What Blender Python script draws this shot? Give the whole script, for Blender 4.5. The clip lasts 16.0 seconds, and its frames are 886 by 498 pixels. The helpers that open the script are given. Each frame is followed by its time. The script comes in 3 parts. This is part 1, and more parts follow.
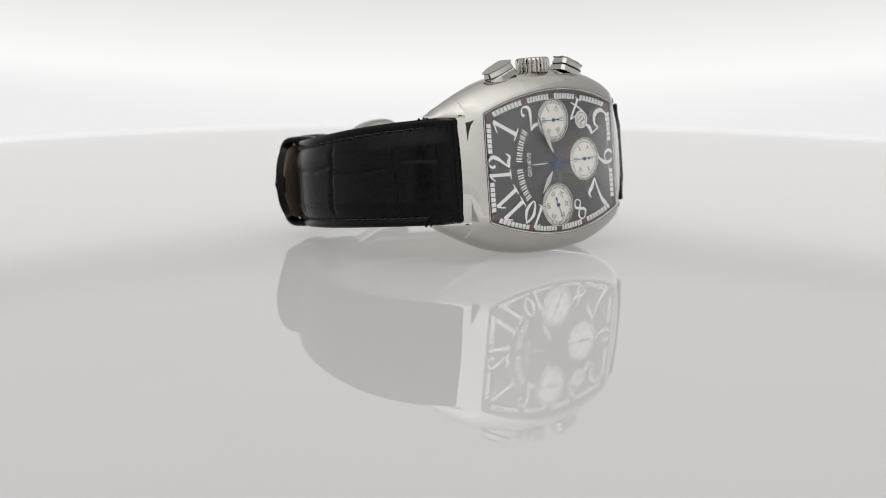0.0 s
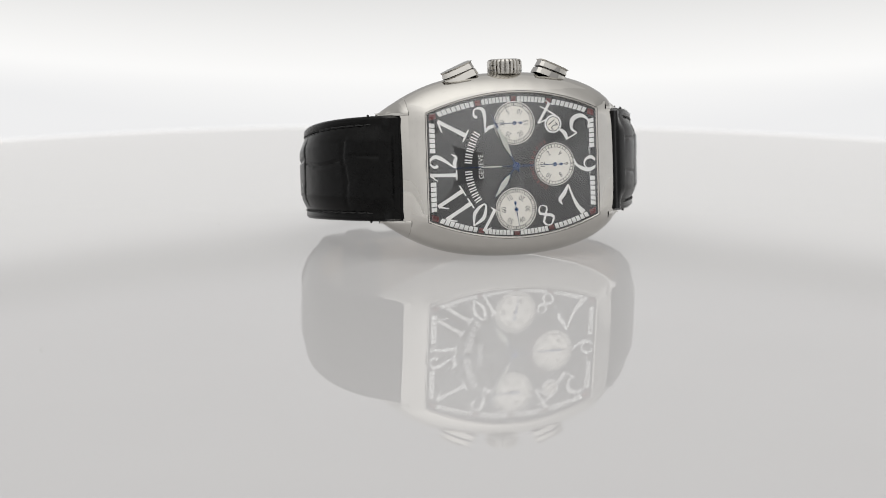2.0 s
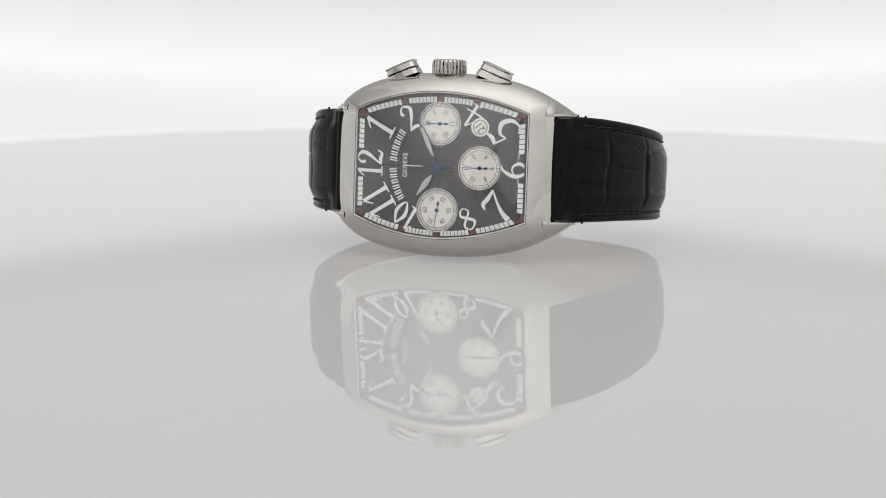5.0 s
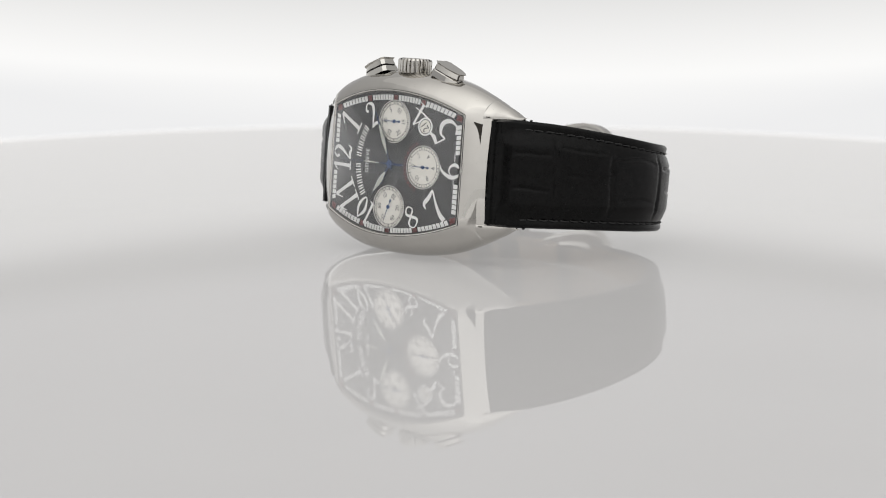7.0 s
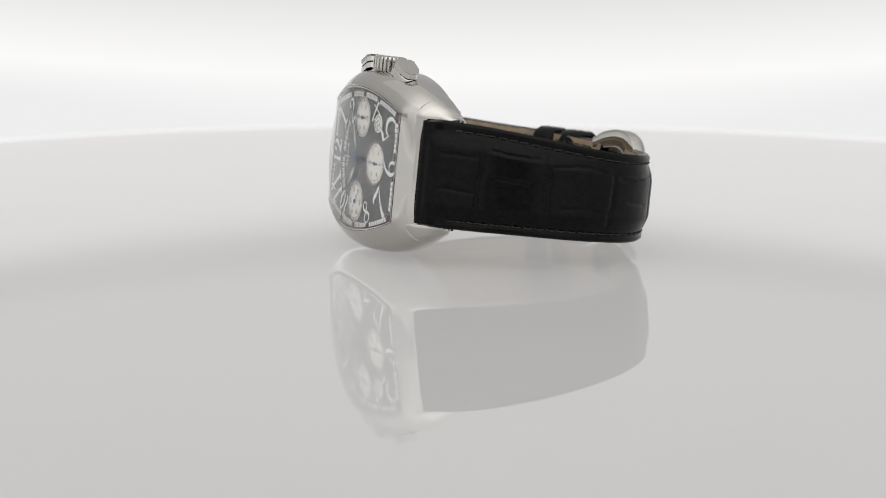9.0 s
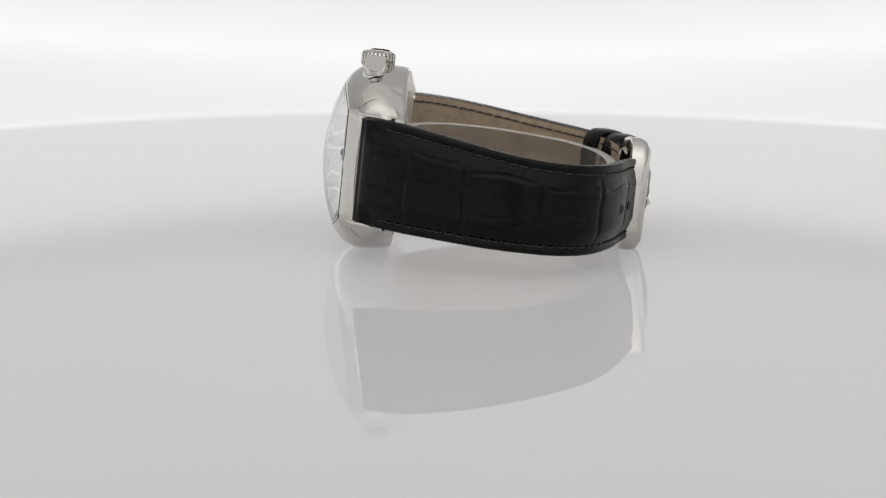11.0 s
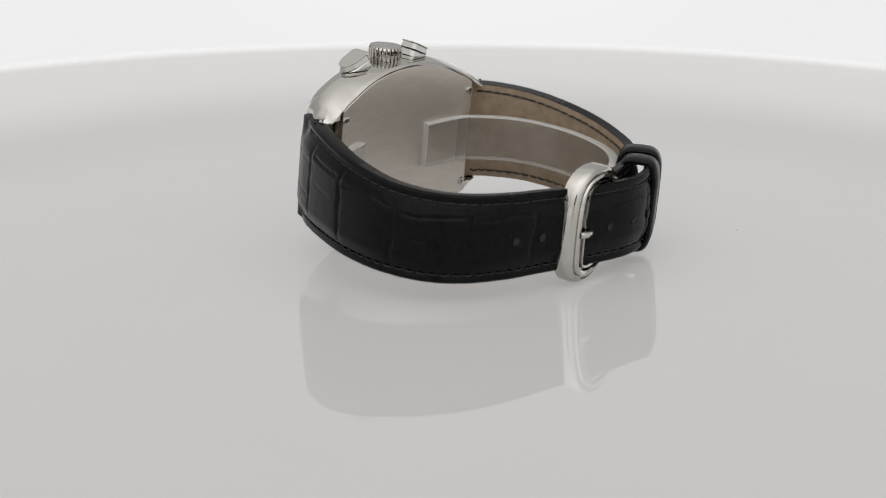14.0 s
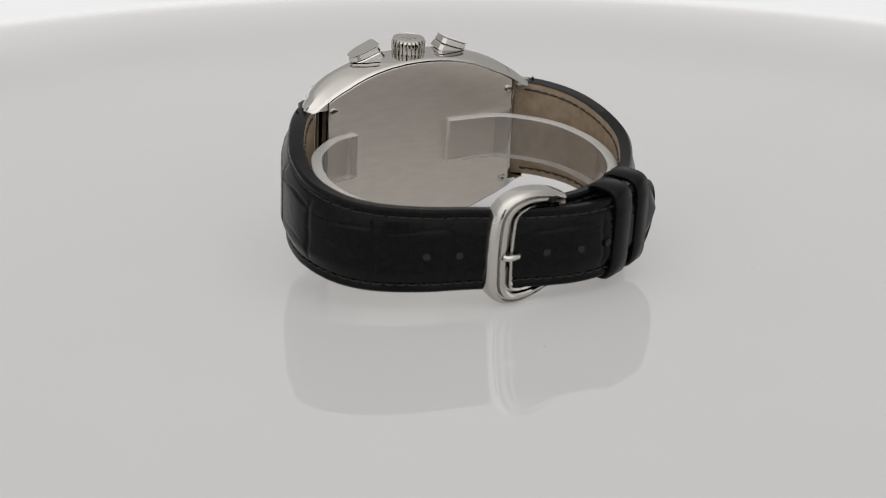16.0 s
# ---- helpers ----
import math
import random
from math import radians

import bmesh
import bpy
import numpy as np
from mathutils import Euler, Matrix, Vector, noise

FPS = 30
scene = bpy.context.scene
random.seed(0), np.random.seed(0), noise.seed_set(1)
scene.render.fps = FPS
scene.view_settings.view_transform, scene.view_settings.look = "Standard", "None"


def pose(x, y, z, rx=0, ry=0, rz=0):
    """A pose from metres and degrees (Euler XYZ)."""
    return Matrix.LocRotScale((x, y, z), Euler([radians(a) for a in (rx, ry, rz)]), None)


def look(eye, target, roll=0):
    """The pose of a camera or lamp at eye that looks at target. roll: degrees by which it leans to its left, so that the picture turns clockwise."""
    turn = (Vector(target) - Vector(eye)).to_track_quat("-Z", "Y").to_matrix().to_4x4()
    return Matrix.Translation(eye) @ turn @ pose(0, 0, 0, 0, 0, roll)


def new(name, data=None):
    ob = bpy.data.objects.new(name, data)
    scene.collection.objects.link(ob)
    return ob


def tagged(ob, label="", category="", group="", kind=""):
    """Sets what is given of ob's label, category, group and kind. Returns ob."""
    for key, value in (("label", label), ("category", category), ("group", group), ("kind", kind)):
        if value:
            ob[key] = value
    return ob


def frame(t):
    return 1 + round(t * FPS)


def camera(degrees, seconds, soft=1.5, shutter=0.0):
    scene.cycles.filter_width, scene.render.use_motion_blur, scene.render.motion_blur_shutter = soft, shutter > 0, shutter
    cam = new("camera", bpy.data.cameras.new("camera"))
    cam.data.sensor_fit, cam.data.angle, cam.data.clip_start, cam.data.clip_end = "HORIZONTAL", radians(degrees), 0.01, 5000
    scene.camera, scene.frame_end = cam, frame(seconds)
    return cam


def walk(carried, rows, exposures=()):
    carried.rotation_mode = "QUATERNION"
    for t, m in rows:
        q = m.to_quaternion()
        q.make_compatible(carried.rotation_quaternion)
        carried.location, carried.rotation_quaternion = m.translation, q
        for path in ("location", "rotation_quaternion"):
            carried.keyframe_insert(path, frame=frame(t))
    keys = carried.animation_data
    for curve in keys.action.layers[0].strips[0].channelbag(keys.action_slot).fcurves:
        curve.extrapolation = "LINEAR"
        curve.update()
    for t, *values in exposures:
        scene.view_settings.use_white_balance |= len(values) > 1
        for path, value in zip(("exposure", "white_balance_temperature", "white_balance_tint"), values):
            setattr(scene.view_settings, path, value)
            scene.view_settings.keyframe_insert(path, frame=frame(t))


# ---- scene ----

MM = 0.001
TURN = -12.1146          # degrees per second, seen from above anticlockwise positive
T_ZERO = 3.0381
M_WATCH = Matrix(((0.995373, -0.012875, 0.095215, 0.0054875),
                  (0.096036, 0.102990, -0.990035, -0.0248691),
                  (0.002941, 0.994599, 0.103750, 0.0209478),
                  (0, 0, 0, 1)))


def eye_pose(y, z, pitch, yaw):
    """Camera on the plane x = 0, pitch downwards and yaw to the right in radians."""
    way = Vector((math.sin(yaw) * math.cos(pitch), math.cos(yaw) * math.cos(pitch), -math.sin(pitch)))
    eye = Vector((0, -y, z))
    return look(eye, eye + way, 0.14)


cam = camera(24.32, 16.0, 1.0)
cam.data.dof.use_dof = True
cam.data.dof.focus_distance = 0.446
cam.data.dof.aperture_fstop = 20.0
STILL = (0.4678, 0.07762, 0.16801, -0.0100)
PATH = [
    (0.0, eye_pose(*STILL)), (9.2, eye_pose(*STILL)), (9.7, eye_pose(*STILL)),
    (10.2, eye_pose(0.4655, 0.0788, 0.1707, -0.0101)),
    (10.6, eye_pose(0.4620, 0.0813, 0.1772, -0.0103)),
    (11.0, eye_pose(0.4580, 0.0850, 0.1868, -0.0106)),
    (11.5, eye_pose(0.45408, 0.09036, 0.1998, -0.0109)),
    (12.0, eye_pose(0.45276, 0.09693, 0.2138, -0.0108)),
    (12.5, eye_pose(0.45077, 0.10353, 0.2284, -0.0106)),
    (13.0, eye_pose(0.44807, 0.11037, 0.2441, -0.0099)),
    (13.5, eye_pose(0.44492, 0.11738, 0.2603, -0.0093)),
    (14.0, eye_pose(0.44185, 0.12421, 0.2763, -0.0092)),
    (14.5, eye_pose(0.43890, 0.13092, 0.2922, -0.0090)),
    (15.0, eye_pose(0.43597, 0.13768, 0.3083, -0.0090)),
    (15.5, eye_pose(0.43289, 0.14445, 0.3244, -0.0090)),
    (16.0, eye_pose(0.43048, 0.15148, 0.3405, -0.0089)),
]
walk(cam, PATH)

# ------------------------------------------------------------------ light
world = bpy.data.worlds.new("studio")
scene.world = world
world.use_nodes = True
wn, wl = world.node_tree.nodes, world.node_tree.links
bg = wn["Background"]
tc = wn.new("ShaderNodeTexCoord")
sep = wn.new("ShaderNodeSeparateXYZ")
ramp = wn.new("ShaderNodeValToRGB")
wl.new(tc.outputs["Generated"], sep.inputs[0])
wl.new(sep.outputs[2], ramp.inputs[0])
facing = wn.new("ShaderNodeMapRange")      # world made brighter towards the front, added to lift the dial
facing.inputs["From Min"].default_value, facing.inputs["From Max"].default_value = 0.15, -1.0
facing.inputs["To Min"].default_value, facing.inputs["To Max"].default_value = 1.0, 1.4
facing.interpolation_type = "SMOOTHSTEP"
wl.new(sep.outputs[1], facing.inputs[0])
key = wn.new("ShaderNodeVectorMath")       # wide soft lobe above the camera, added to the world to brighten the dial
key.operation = "DOT_PRODUCT"
key.inputs[1].default_value = (0.0, -0.74, 0.67)
wl.new(tc.outputs["Generated"], key.inputs[0])
swell = wn.new("ShaderNodeMapRange")
swell.interpolation_type = "SMOOTHSTEP"
swell.inputs["From Min"].default_value, swell.inputs["From Max"].default_value = 0.15, 1.0
swell.inputs["To Min"].default_value, swell.inputs["To Max"].default_value = 0.0, 1.15
wl.new(key.outputs["Value"], swell.inputs[0])
total = wn.new("ShaderNodeMath")
wl.new(facing.outputs[0], total.inputs[0])
wl.new(swell.outputs[0], total.inputs[1])
wl.new(total.outputs[0], bg.inputs[1])
wl.new(ramp.outputs[0], bg.inputs[0])
e = ramp.color_ramp.elements
e[0].position, e[0].color = 0.0, (0.40, 0.396, 0.392, 1)
e[1].position, e[1].color = 1.0, (0.72, 0.712, 0.70, 1)
for at, v in ((0.22, 0.45), (0.6, 0.58)):
    e.new(at).color = (v, v * 0.99, v * 0.98, 1)

# unseen overhead area light, added as fill
soft = bpy.data.lights.new("overhead_fill", "AREA")
soft.shape, soft.size, soft.size_y, soft.energy, soft.color = "RECTANGLE", 1.8, 1.8, 1.2, (1.0, 0.985, 0.965)
soft_ob = new("overhead_fill", soft)
soft_ob.matrix_world = look((0.0, 0.1, 1.1), (0, 0, 0))


# ------------------------------------------------------------------ materials
def material(name, base, rough=0.5, metal=0.0, ior=1.45):
    m = bpy.data.materials.new(name)
    m.use_nodes = True
    b = m.node_tree.nodes["Principled BSDF"]
    b.inputs["Base Color"].default_value = (*base, 1)
    b.inputs["Roughness"].default_value = rough
    b.inputs["Metallic"].default_value = metal
    b.inputs["IOR"].default_value = ior
    return m


def grain(m, scale, lo, hi, bump=0.0, rough=None, detail=6, stretch=(1, 1, 1), dist=0.0002):
    """Varies base colour between lo and hi by noise in object space, with bump and gloss that follow it."""
    n, l = m.node_tree.nodes, m.node_tree.links
    b = n["Principled BSDF"]
    co, mp = n.new("ShaderNodeTexCoord"), n.new("ShaderNodeMapping")
    mp.inputs["Scale"].default_value = [s * scale for s in stretch]
    l.new(co.outputs["Object"], mp.inputs[0])
    nz = n.new("ShaderNodeTexNoise")
    nz.inputs["Detail"].default_value = detail
    nz.inputs["Scale"].default_value = 1.0
    l.new(mp.outputs[0], nz.inputs["Vector"])
    cr = n.new("ShaderNodeValToRGB")
    cr.color_ramp.elements[0].position, cr.color_ramp.elements[0].color = 0.3, (*lo, 1)
    cr.color_ramp.elements[1].position, cr.color_ramp.elements[1].color = 0.7, (*hi, 1)
    l.new(nz.outputs[0], cr.inputs[0])
    l.new(cr.outputs[0], b.inputs["Base Color"])
    if rough:
        mr = n.new("ShaderNodeMapRange")
        mr.inputs["To Min"].default_value, mr.inputs["To Max"].default_value = rough
        nz2 = n.new("ShaderNodeTexNoise")
        nz2.inputs["Scale"].default_value = 0.23
        l.new(mp.outputs[0], nz2.inputs["Vector"])
        l.new(nz2.outputs[0], mr.inputs[0])
        l.new(mr.outputs[0], b.inputs["Roughness"])
    if bump:
        bp = n.new("ShaderNodeBump")
        bp.inputs["Strength"].default_value, bp.inputs["Distance"].default_value = bump, dist
        l.new(nz.outputs[0], bp.inputs["Height"])
        l.new(bp.outputs[0], b.inputs["Normal"])
    return m


STEEL = grain(material("polished_steel", (0.66, 0.64, 0.60), 0.07, 1.0), 300, (0.505, 0.49, 0.46), (0.525, 0.51, 0.48), 0.0, (0.02, 0.05))
BRUSHED = grain(material("brushed_steel", (0.5, 0.48, 0.45), 0.45, 1.0), 900, (0.62, 0.58, 0.525), (0.67, 0.63, 0.575), 0.03, (0.36, 0.48), 4, (0.25, 1, 1), 0.00002)
LEATHER = grain(material("black_leather", (0.012, 0.012, 0.012), 0.42, 0.0, 1.2), 700, (0.002, 0.002, 0.002), (0.0048, 0.0048, 0.0047), 0.10, (0.18, 0.32), 8, (1, 1, 1), 0.00008)
LINING = grain(material("tan_lining", (0.40, 0.29, 0.19), 0.62), 420, (0.20, 0.145, 0.095), (0.29, 0.22, 0.15), 0.25, (0.5, 0.72), 8, (1, 1, 1), 0.00008)
THREAD = grain(material("black_thread", (0.012, 0.012, 0.012), 0.7), 4000, (0.006, 0.006, 0.006), (0.02, 0.02, 0.02), 0.3)
DIAL = grain(material("charcoal_dial", (0.03, 0.03, 0.031), 0.28), 600, (0.026, 0.026, 0.027), (0.034, 0.034, 0.035), 0.0, (0.22, 0.3))
CREAM = grain(material("silver_subdial", (0.72, 0.68, 0.60), 0.45), 900, (0.78, 0.75, 0.69), (0.82, 0.79, 0.73))
WHITE = material("white_enamel", (0.80, 0.795, 0.78), 0.35)
LUME = material("ivory_lume", (0.86, 0.87, 0.79), 0.5)
RED = material("dark_red_print", (0.20, 0.035, 0.035), 0.45)
BLACK = material("black_print", (0.02, 0.02, 0.022), 0.5)
BLUED = material("blued_steel", (0.04, 0.085, 0.2), 0.16, 1.0)
# near-black that carries the shade inside holes, slots and gaps
DARKHOLE = material("dark_recess", (0.012, 0.010, 0.009), 0.8)
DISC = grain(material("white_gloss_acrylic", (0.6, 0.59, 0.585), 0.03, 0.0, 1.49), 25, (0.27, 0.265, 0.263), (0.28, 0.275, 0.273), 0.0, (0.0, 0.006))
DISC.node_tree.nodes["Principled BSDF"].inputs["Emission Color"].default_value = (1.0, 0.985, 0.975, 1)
DISC.node_tree.nodes["Principled BSDF"].inputs["Emission Strength"].default_value = 0.25  # added glow, as if lit from below; evens out the contact shadow
TABLE = grain(material("white_table_top", (0.7, 0.7, 0.7), 0.5), 20, (0.68, 0.68, 0.68), (0.74, 0.74, 0.74), 0.02)
RUBBER = grain(material("black_rubber", (0.01, 0.01, 0.01), 0.6), 300, (0.006, 0.006, 0.006), (0.012, 0.012, 0.012), 0.1)
CLOTH = grain(material("dark_cloth", (0.04, 0.04, 0.04), 0.9), 60, (0.035, 0.034, 0.034), (0.055, 0.054, 0.052), 0.1)
OPENING = grain(material("grey_brown_opening", (0.11, 0.1, 0.09), 0.9), 60, (0.09, 0.083, 0.076), (0.13, 0.12, 0.11), 0.1)
DUST = material("grey_dust", (0.25, 0.24, 0.23), 0.9)


def clear(name, tint, head_on, rough=0.0):
    """Clear plastic or crystal: see-through, with gloss that rises from head_on towards grazing views, alike from both sides."""
    m = bpy.data.materials.new(name)
    m.use_nodes = True
    n, l = m.node_tree.nodes, m.node_tree.links
    n.clear()
    out, mix = n.new("ShaderNodeOutputMaterial"), n.new("ShaderNodeMixShader")
    tr, gl = n.new("ShaderNodeBsdfTransparent"), n.new("ShaderNodeBsdfGlossy")
    tr.inputs[0].default_value = (*tint, 1)
    gl.inputs["Roughness"].default_value = rough
    lw, pw, sc = n.new("ShaderNodeLayerWeight"), n.new("ShaderNodeMath"), n.new("ShaderNodeMath")
    lw.inputs[0].default_value = 0.5
    pw.operation, pw.inputs[1].default_value = "POWER", 4.0
    sc.operation, sc.inputs[1].default_value, sc.inputs[2].default_value = "MULTIPLY_ADD", 0.98 - head_on, head_on
    l.new(lw.outputs["Facing"], pw.inputs[0])
    l.new(pw.outputs[0], sc.inputs[0])
    l.new(sc.outputs[0], mix.inputs[0])
    l.new(tr.outputs[0], mix.inputs[1])
    l.new(gl.outputs[0], mix.inputs[2])
    l.new(mix.outputs[0], out.inputs[0])
    return m


CRYSTAL = clear("sapphire_crystal", (0.985, 0.99, 0.99), 0.105)


def hazed(name, share):
    """Clear acrylic with a little white scatter mixed in by share."""
    m = clear(name, (0.86, 0.85, 0.835), 0.035, 0.04)
    n, l = m.node_tree.nodes, m.node_tree.links
    out = [x for x in n if x.type == "OUTPUT_MATERIAL"][0]
    first = out.inputs[0].links[0].from_socket
    mix, df = n.new("ShaderNodeMixShader"), n.new("ShaderNodeBsdfDiffuse")
    df.inputs[0].default_value = (0.8, 0.79, 0.77, 1)
    mix.inputs[0].default_value = share
    l.new(first, mix.inputs[1])
    l.new(df.outputs[0], mix.inputs[2])
    l.new(mix.outputs[0], out.inputs[0])
    return m


ACRYLIC = hazed("clear_acrylic", 0.045)
# the edges' extra white stands in for light reflected inside the acrylic
ACRYLIC_EDGE = hazed("whitened_acrylic_edge", 0.27)


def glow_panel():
    """White backdrop sheet with its light put into the emission: bright below, fading upwards."""
    m = bpy.data.materials.new("glowing_backdrop")
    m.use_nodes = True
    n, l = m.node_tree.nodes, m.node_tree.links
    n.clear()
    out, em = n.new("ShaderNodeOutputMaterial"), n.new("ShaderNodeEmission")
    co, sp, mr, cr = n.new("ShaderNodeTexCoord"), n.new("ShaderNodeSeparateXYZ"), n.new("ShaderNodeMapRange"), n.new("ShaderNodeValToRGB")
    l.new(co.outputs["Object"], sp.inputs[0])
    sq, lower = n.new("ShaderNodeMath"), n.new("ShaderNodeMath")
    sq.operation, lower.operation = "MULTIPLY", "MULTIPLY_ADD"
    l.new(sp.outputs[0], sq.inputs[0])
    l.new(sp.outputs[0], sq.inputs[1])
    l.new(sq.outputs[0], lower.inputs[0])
    # the fade sits higher at the sides, which bends its arc in the disc
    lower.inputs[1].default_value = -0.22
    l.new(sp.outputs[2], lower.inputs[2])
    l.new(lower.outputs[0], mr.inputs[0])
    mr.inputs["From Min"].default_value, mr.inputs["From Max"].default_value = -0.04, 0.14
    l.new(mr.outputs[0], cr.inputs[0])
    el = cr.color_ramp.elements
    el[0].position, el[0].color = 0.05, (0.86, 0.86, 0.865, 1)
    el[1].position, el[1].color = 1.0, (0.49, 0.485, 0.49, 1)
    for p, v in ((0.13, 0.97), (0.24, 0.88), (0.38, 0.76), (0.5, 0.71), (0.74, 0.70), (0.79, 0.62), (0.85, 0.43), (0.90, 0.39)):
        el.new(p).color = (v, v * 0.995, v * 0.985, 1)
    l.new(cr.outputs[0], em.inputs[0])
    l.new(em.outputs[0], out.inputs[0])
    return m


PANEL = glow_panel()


# ------------------------------------------------------------------ mesh helpers
def thing(name, label, category, m=None, kind="", group=""):
    ob = new(name)
    ob.empty_display_size = 0.01
    if m is not None:
        ob.matrix_world = m
    return tagged(ob, label, category, group, kind)


def part(name, bm, mat, parent, label="", smooth=40, kind="", scale=MM):
    """Links a bmesh, built in millimetres, as one mesh object under a thing or a part."""
    bmesh.ops.recalc_face_normals(bm, faces=bm.faces[:])
    me = bpy.data.meshes.new(name)
    bm.transform(Matrix.Scale(scale, 4))
    bm.to_mesh(me)
    bm.free()
    me.materials.append(mat)
    if smooth:
        for p in me.polygons:
            p.use_smooth = True
        me.set_sharp_from_angle(angle=radians(smooth))
    ob = new(name, me)
    ob.parent = parent
    return tagged(ob, label, kind=kind)


def grid(bm, rows, close_u=False, close_v=False):
    """Quads over rows of points; returns the rows of vertices."""
    vs = [[bm.verts.new(p) for p in r] for r in rows]
    nr, nc = len(vs), len(vs[0])
    for i in range(nr if close_u else nr - 1):
        for j in range(nc if close_v else nc - 1):
            a, b = vs[i], vs[(i + 1) % nr]
            bm.faces.new((a[j], a[(j + 1) % nc], b[(j + 1) % nc], b[j]))
    return vs


def spline(pts, n):
    """n points at even spacing along a Catmull-Rom curve through pts (tuples of any size)."""
    p = np.array(pts, float)
    p = np.vstack([2 * p[0] - p[1], p, 2 * p[-1] - p[-2]])
    out = []
    for i in range(1, len(p) - 2):
        for t in np.linspace(0, 1, 40, endpoint=False):
            a, b, c, d = p[i - 1], p[i], p[i + 1], p[i + 2]
            out.append(0.5 * (2 * b + (c - a) * t + (2 * a - 5 * b + 4 * c - d) * t * t + (3 * b - a - 3 * c + d) * t ** 3))
    out.append(p[-2])
    out = np.array(out)
    s = np.r_[0, np.cumsum(np.linalg.norm(np.diff(out[:, :2], axis=0), axis=1))]
    q = np.linspace(0, s[-1], n)
    return np.stack([np.interp(q, s, out[:, k]) for k in range(out.shape[1])], 1), q


def box_bm(cx, cy, cz, sx, sy, sz, bevel=0.0, seg=2):
    bm = bmesh.new()
    bmesh.ops.create_cube(bm, size=1, matrix=Matrix.Translation((cx, cy, cz)) @ Matrix.Diagonal((sx, sy, sz, 1)))
    if bevel:
        bmesh.ops.bevel(bm, geom=bm.edges[:], offset=bevel, segments=seg, affect="EDGES", profile=0.5)
    return bm


def lathe(bm, prof, n, axis="Z", centre=(0, 0, 0), flute=None):
    """Turns (radius, height) pairs about an axis."""
    rows = []
    for k in range(n):
        a = 2 * math.pi * k / n
        row = []
        for i, (r, h) in enumerate(prof):
            rr = r + (flute(k, i) if flute else 0)
            x, y = rr * math.cos(a), rr * math.sin(a)
            p = (x, y, h) if axis == "Z" else (x, h, y)
            row.append(Vector(p) + Vector(centre))
        rows.append(row)
    vs = grid(bm, rows, close_u=True)
    for c in (0, -1):
        if prof[c][0] > 1e-6:
            bm.faces.new([r[c] for r in vs])
    bmesh.ops.remove_doubles(bm, verts=bm.verts[:], dist=1e-5)


def tube(bm, pts, r, n=8, squash=1.0):
    """A round bar along 3D points."""
    pts = [Vector(p) for p in pts]
    rows = []
    for i, p in enumerate(pts):
        d = (pts[min(i + 1, len(pts) - 1)] - pts[max(i - 1, 0)]).normalized()
        a = d.orthogonal().normalized() if abs(d.y) > 0.9 else d.cross(Vector((0, 1, 0))).normalized()
        b = d.cross(a)
        rows.append([p + a * r * math.cos(2 * math.pi * k / n) + b * r * squash * math.sin(2 * math.pi * k / n) for k in range(n)])
    vs = grid(bm, rows, close_v=True)
    bm.faces.new(vs[0])
    bm.faces.new(vs[-1])


# ------------------------------------------------------------------ the set
def table_and_panel():
    bm = box_bm(0, 0, -45, 3000, 3000, 30, 2)
    top = part("table", bm, TABLE, None)
    tagged(top, "plain white table under the turntable", "table", kind="structure")
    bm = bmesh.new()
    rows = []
    # the glowing sheet goes on out of view, added to brighten the steel
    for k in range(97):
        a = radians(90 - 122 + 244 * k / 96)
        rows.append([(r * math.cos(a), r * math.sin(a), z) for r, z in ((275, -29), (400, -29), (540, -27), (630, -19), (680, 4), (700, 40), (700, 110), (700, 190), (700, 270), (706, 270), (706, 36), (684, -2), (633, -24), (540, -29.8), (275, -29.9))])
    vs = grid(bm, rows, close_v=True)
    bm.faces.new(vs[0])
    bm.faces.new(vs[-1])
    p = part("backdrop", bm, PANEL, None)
    tagged(p, "curved white backdrop sheet that glows, brighter towards its foot", "backdrop", kind="structure")


def turntable():
    t = thing("turntable", "round glossy white acrylic turntable glowing as if lit from below", "turntable")
    bm = bmesh.new()
    prof = [(0.0, 0.0), (60, 0.0), (120, 0.0), (190, 0.0), (238, 0.0), (241.5, 0.0)] + [(242 + k, -k * k / 300) for k in range(1, 23)] + [(264.6, -2.1), (265, -3.4), (265, -27), (264, -29.6), (0.0, -30)]
    lathe(bm, prof, 160)
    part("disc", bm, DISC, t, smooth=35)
    bm = bmesh.new()
    rnd = random.Random(4)
    for _ in range(26):
        r, a = 250 * math.sqrt(rnd.random()), rnd.random() * 6.28
        if r < 62:
            continue
        bmesh.ops.create_icosphere(bm, subdivisions=1, radius=rnd.uniform(0.06, 0.14), matrix=Matrix.Translation((r * math.cos(a), r * math.sin(a), 0.05)) @ Matrix.Diagonal((rnd.uniform(0.6, 2.2), 1, 0.5, 1)))
    part("dust", bm, DUST, t, "tiny grey dust specks", kind="stuff")
    return t


# ------------------------------------------------------------------ watch forms (mm; x from 12 to 6, y to 3 o'clock, z out of the dial)
def v_out(u):
    return 20.1 - 0.0054 * u * u - 0.0000075 * u ** 4


def v_in(u):
    return 15.85 - 0.0107 * u * u


def rim(u):
    return float(np.interp(abs(u), (0, 4, 8, 12, 16, 19.7, 21, 22.5, 23.5, 24.3, 26, 27.3, 28), (2.6, 2.5, 2.2, 1.72, 1.08, 0.42, -0.18, -1.12, -1.84, -2.45, -3.7, -5.2, -7.2)))


def back(u):
    return -10.85 - 0.0019 * u * u


def dz(u, v):
    return 1.3 - 1.15 * (u / 19.4) ** 2


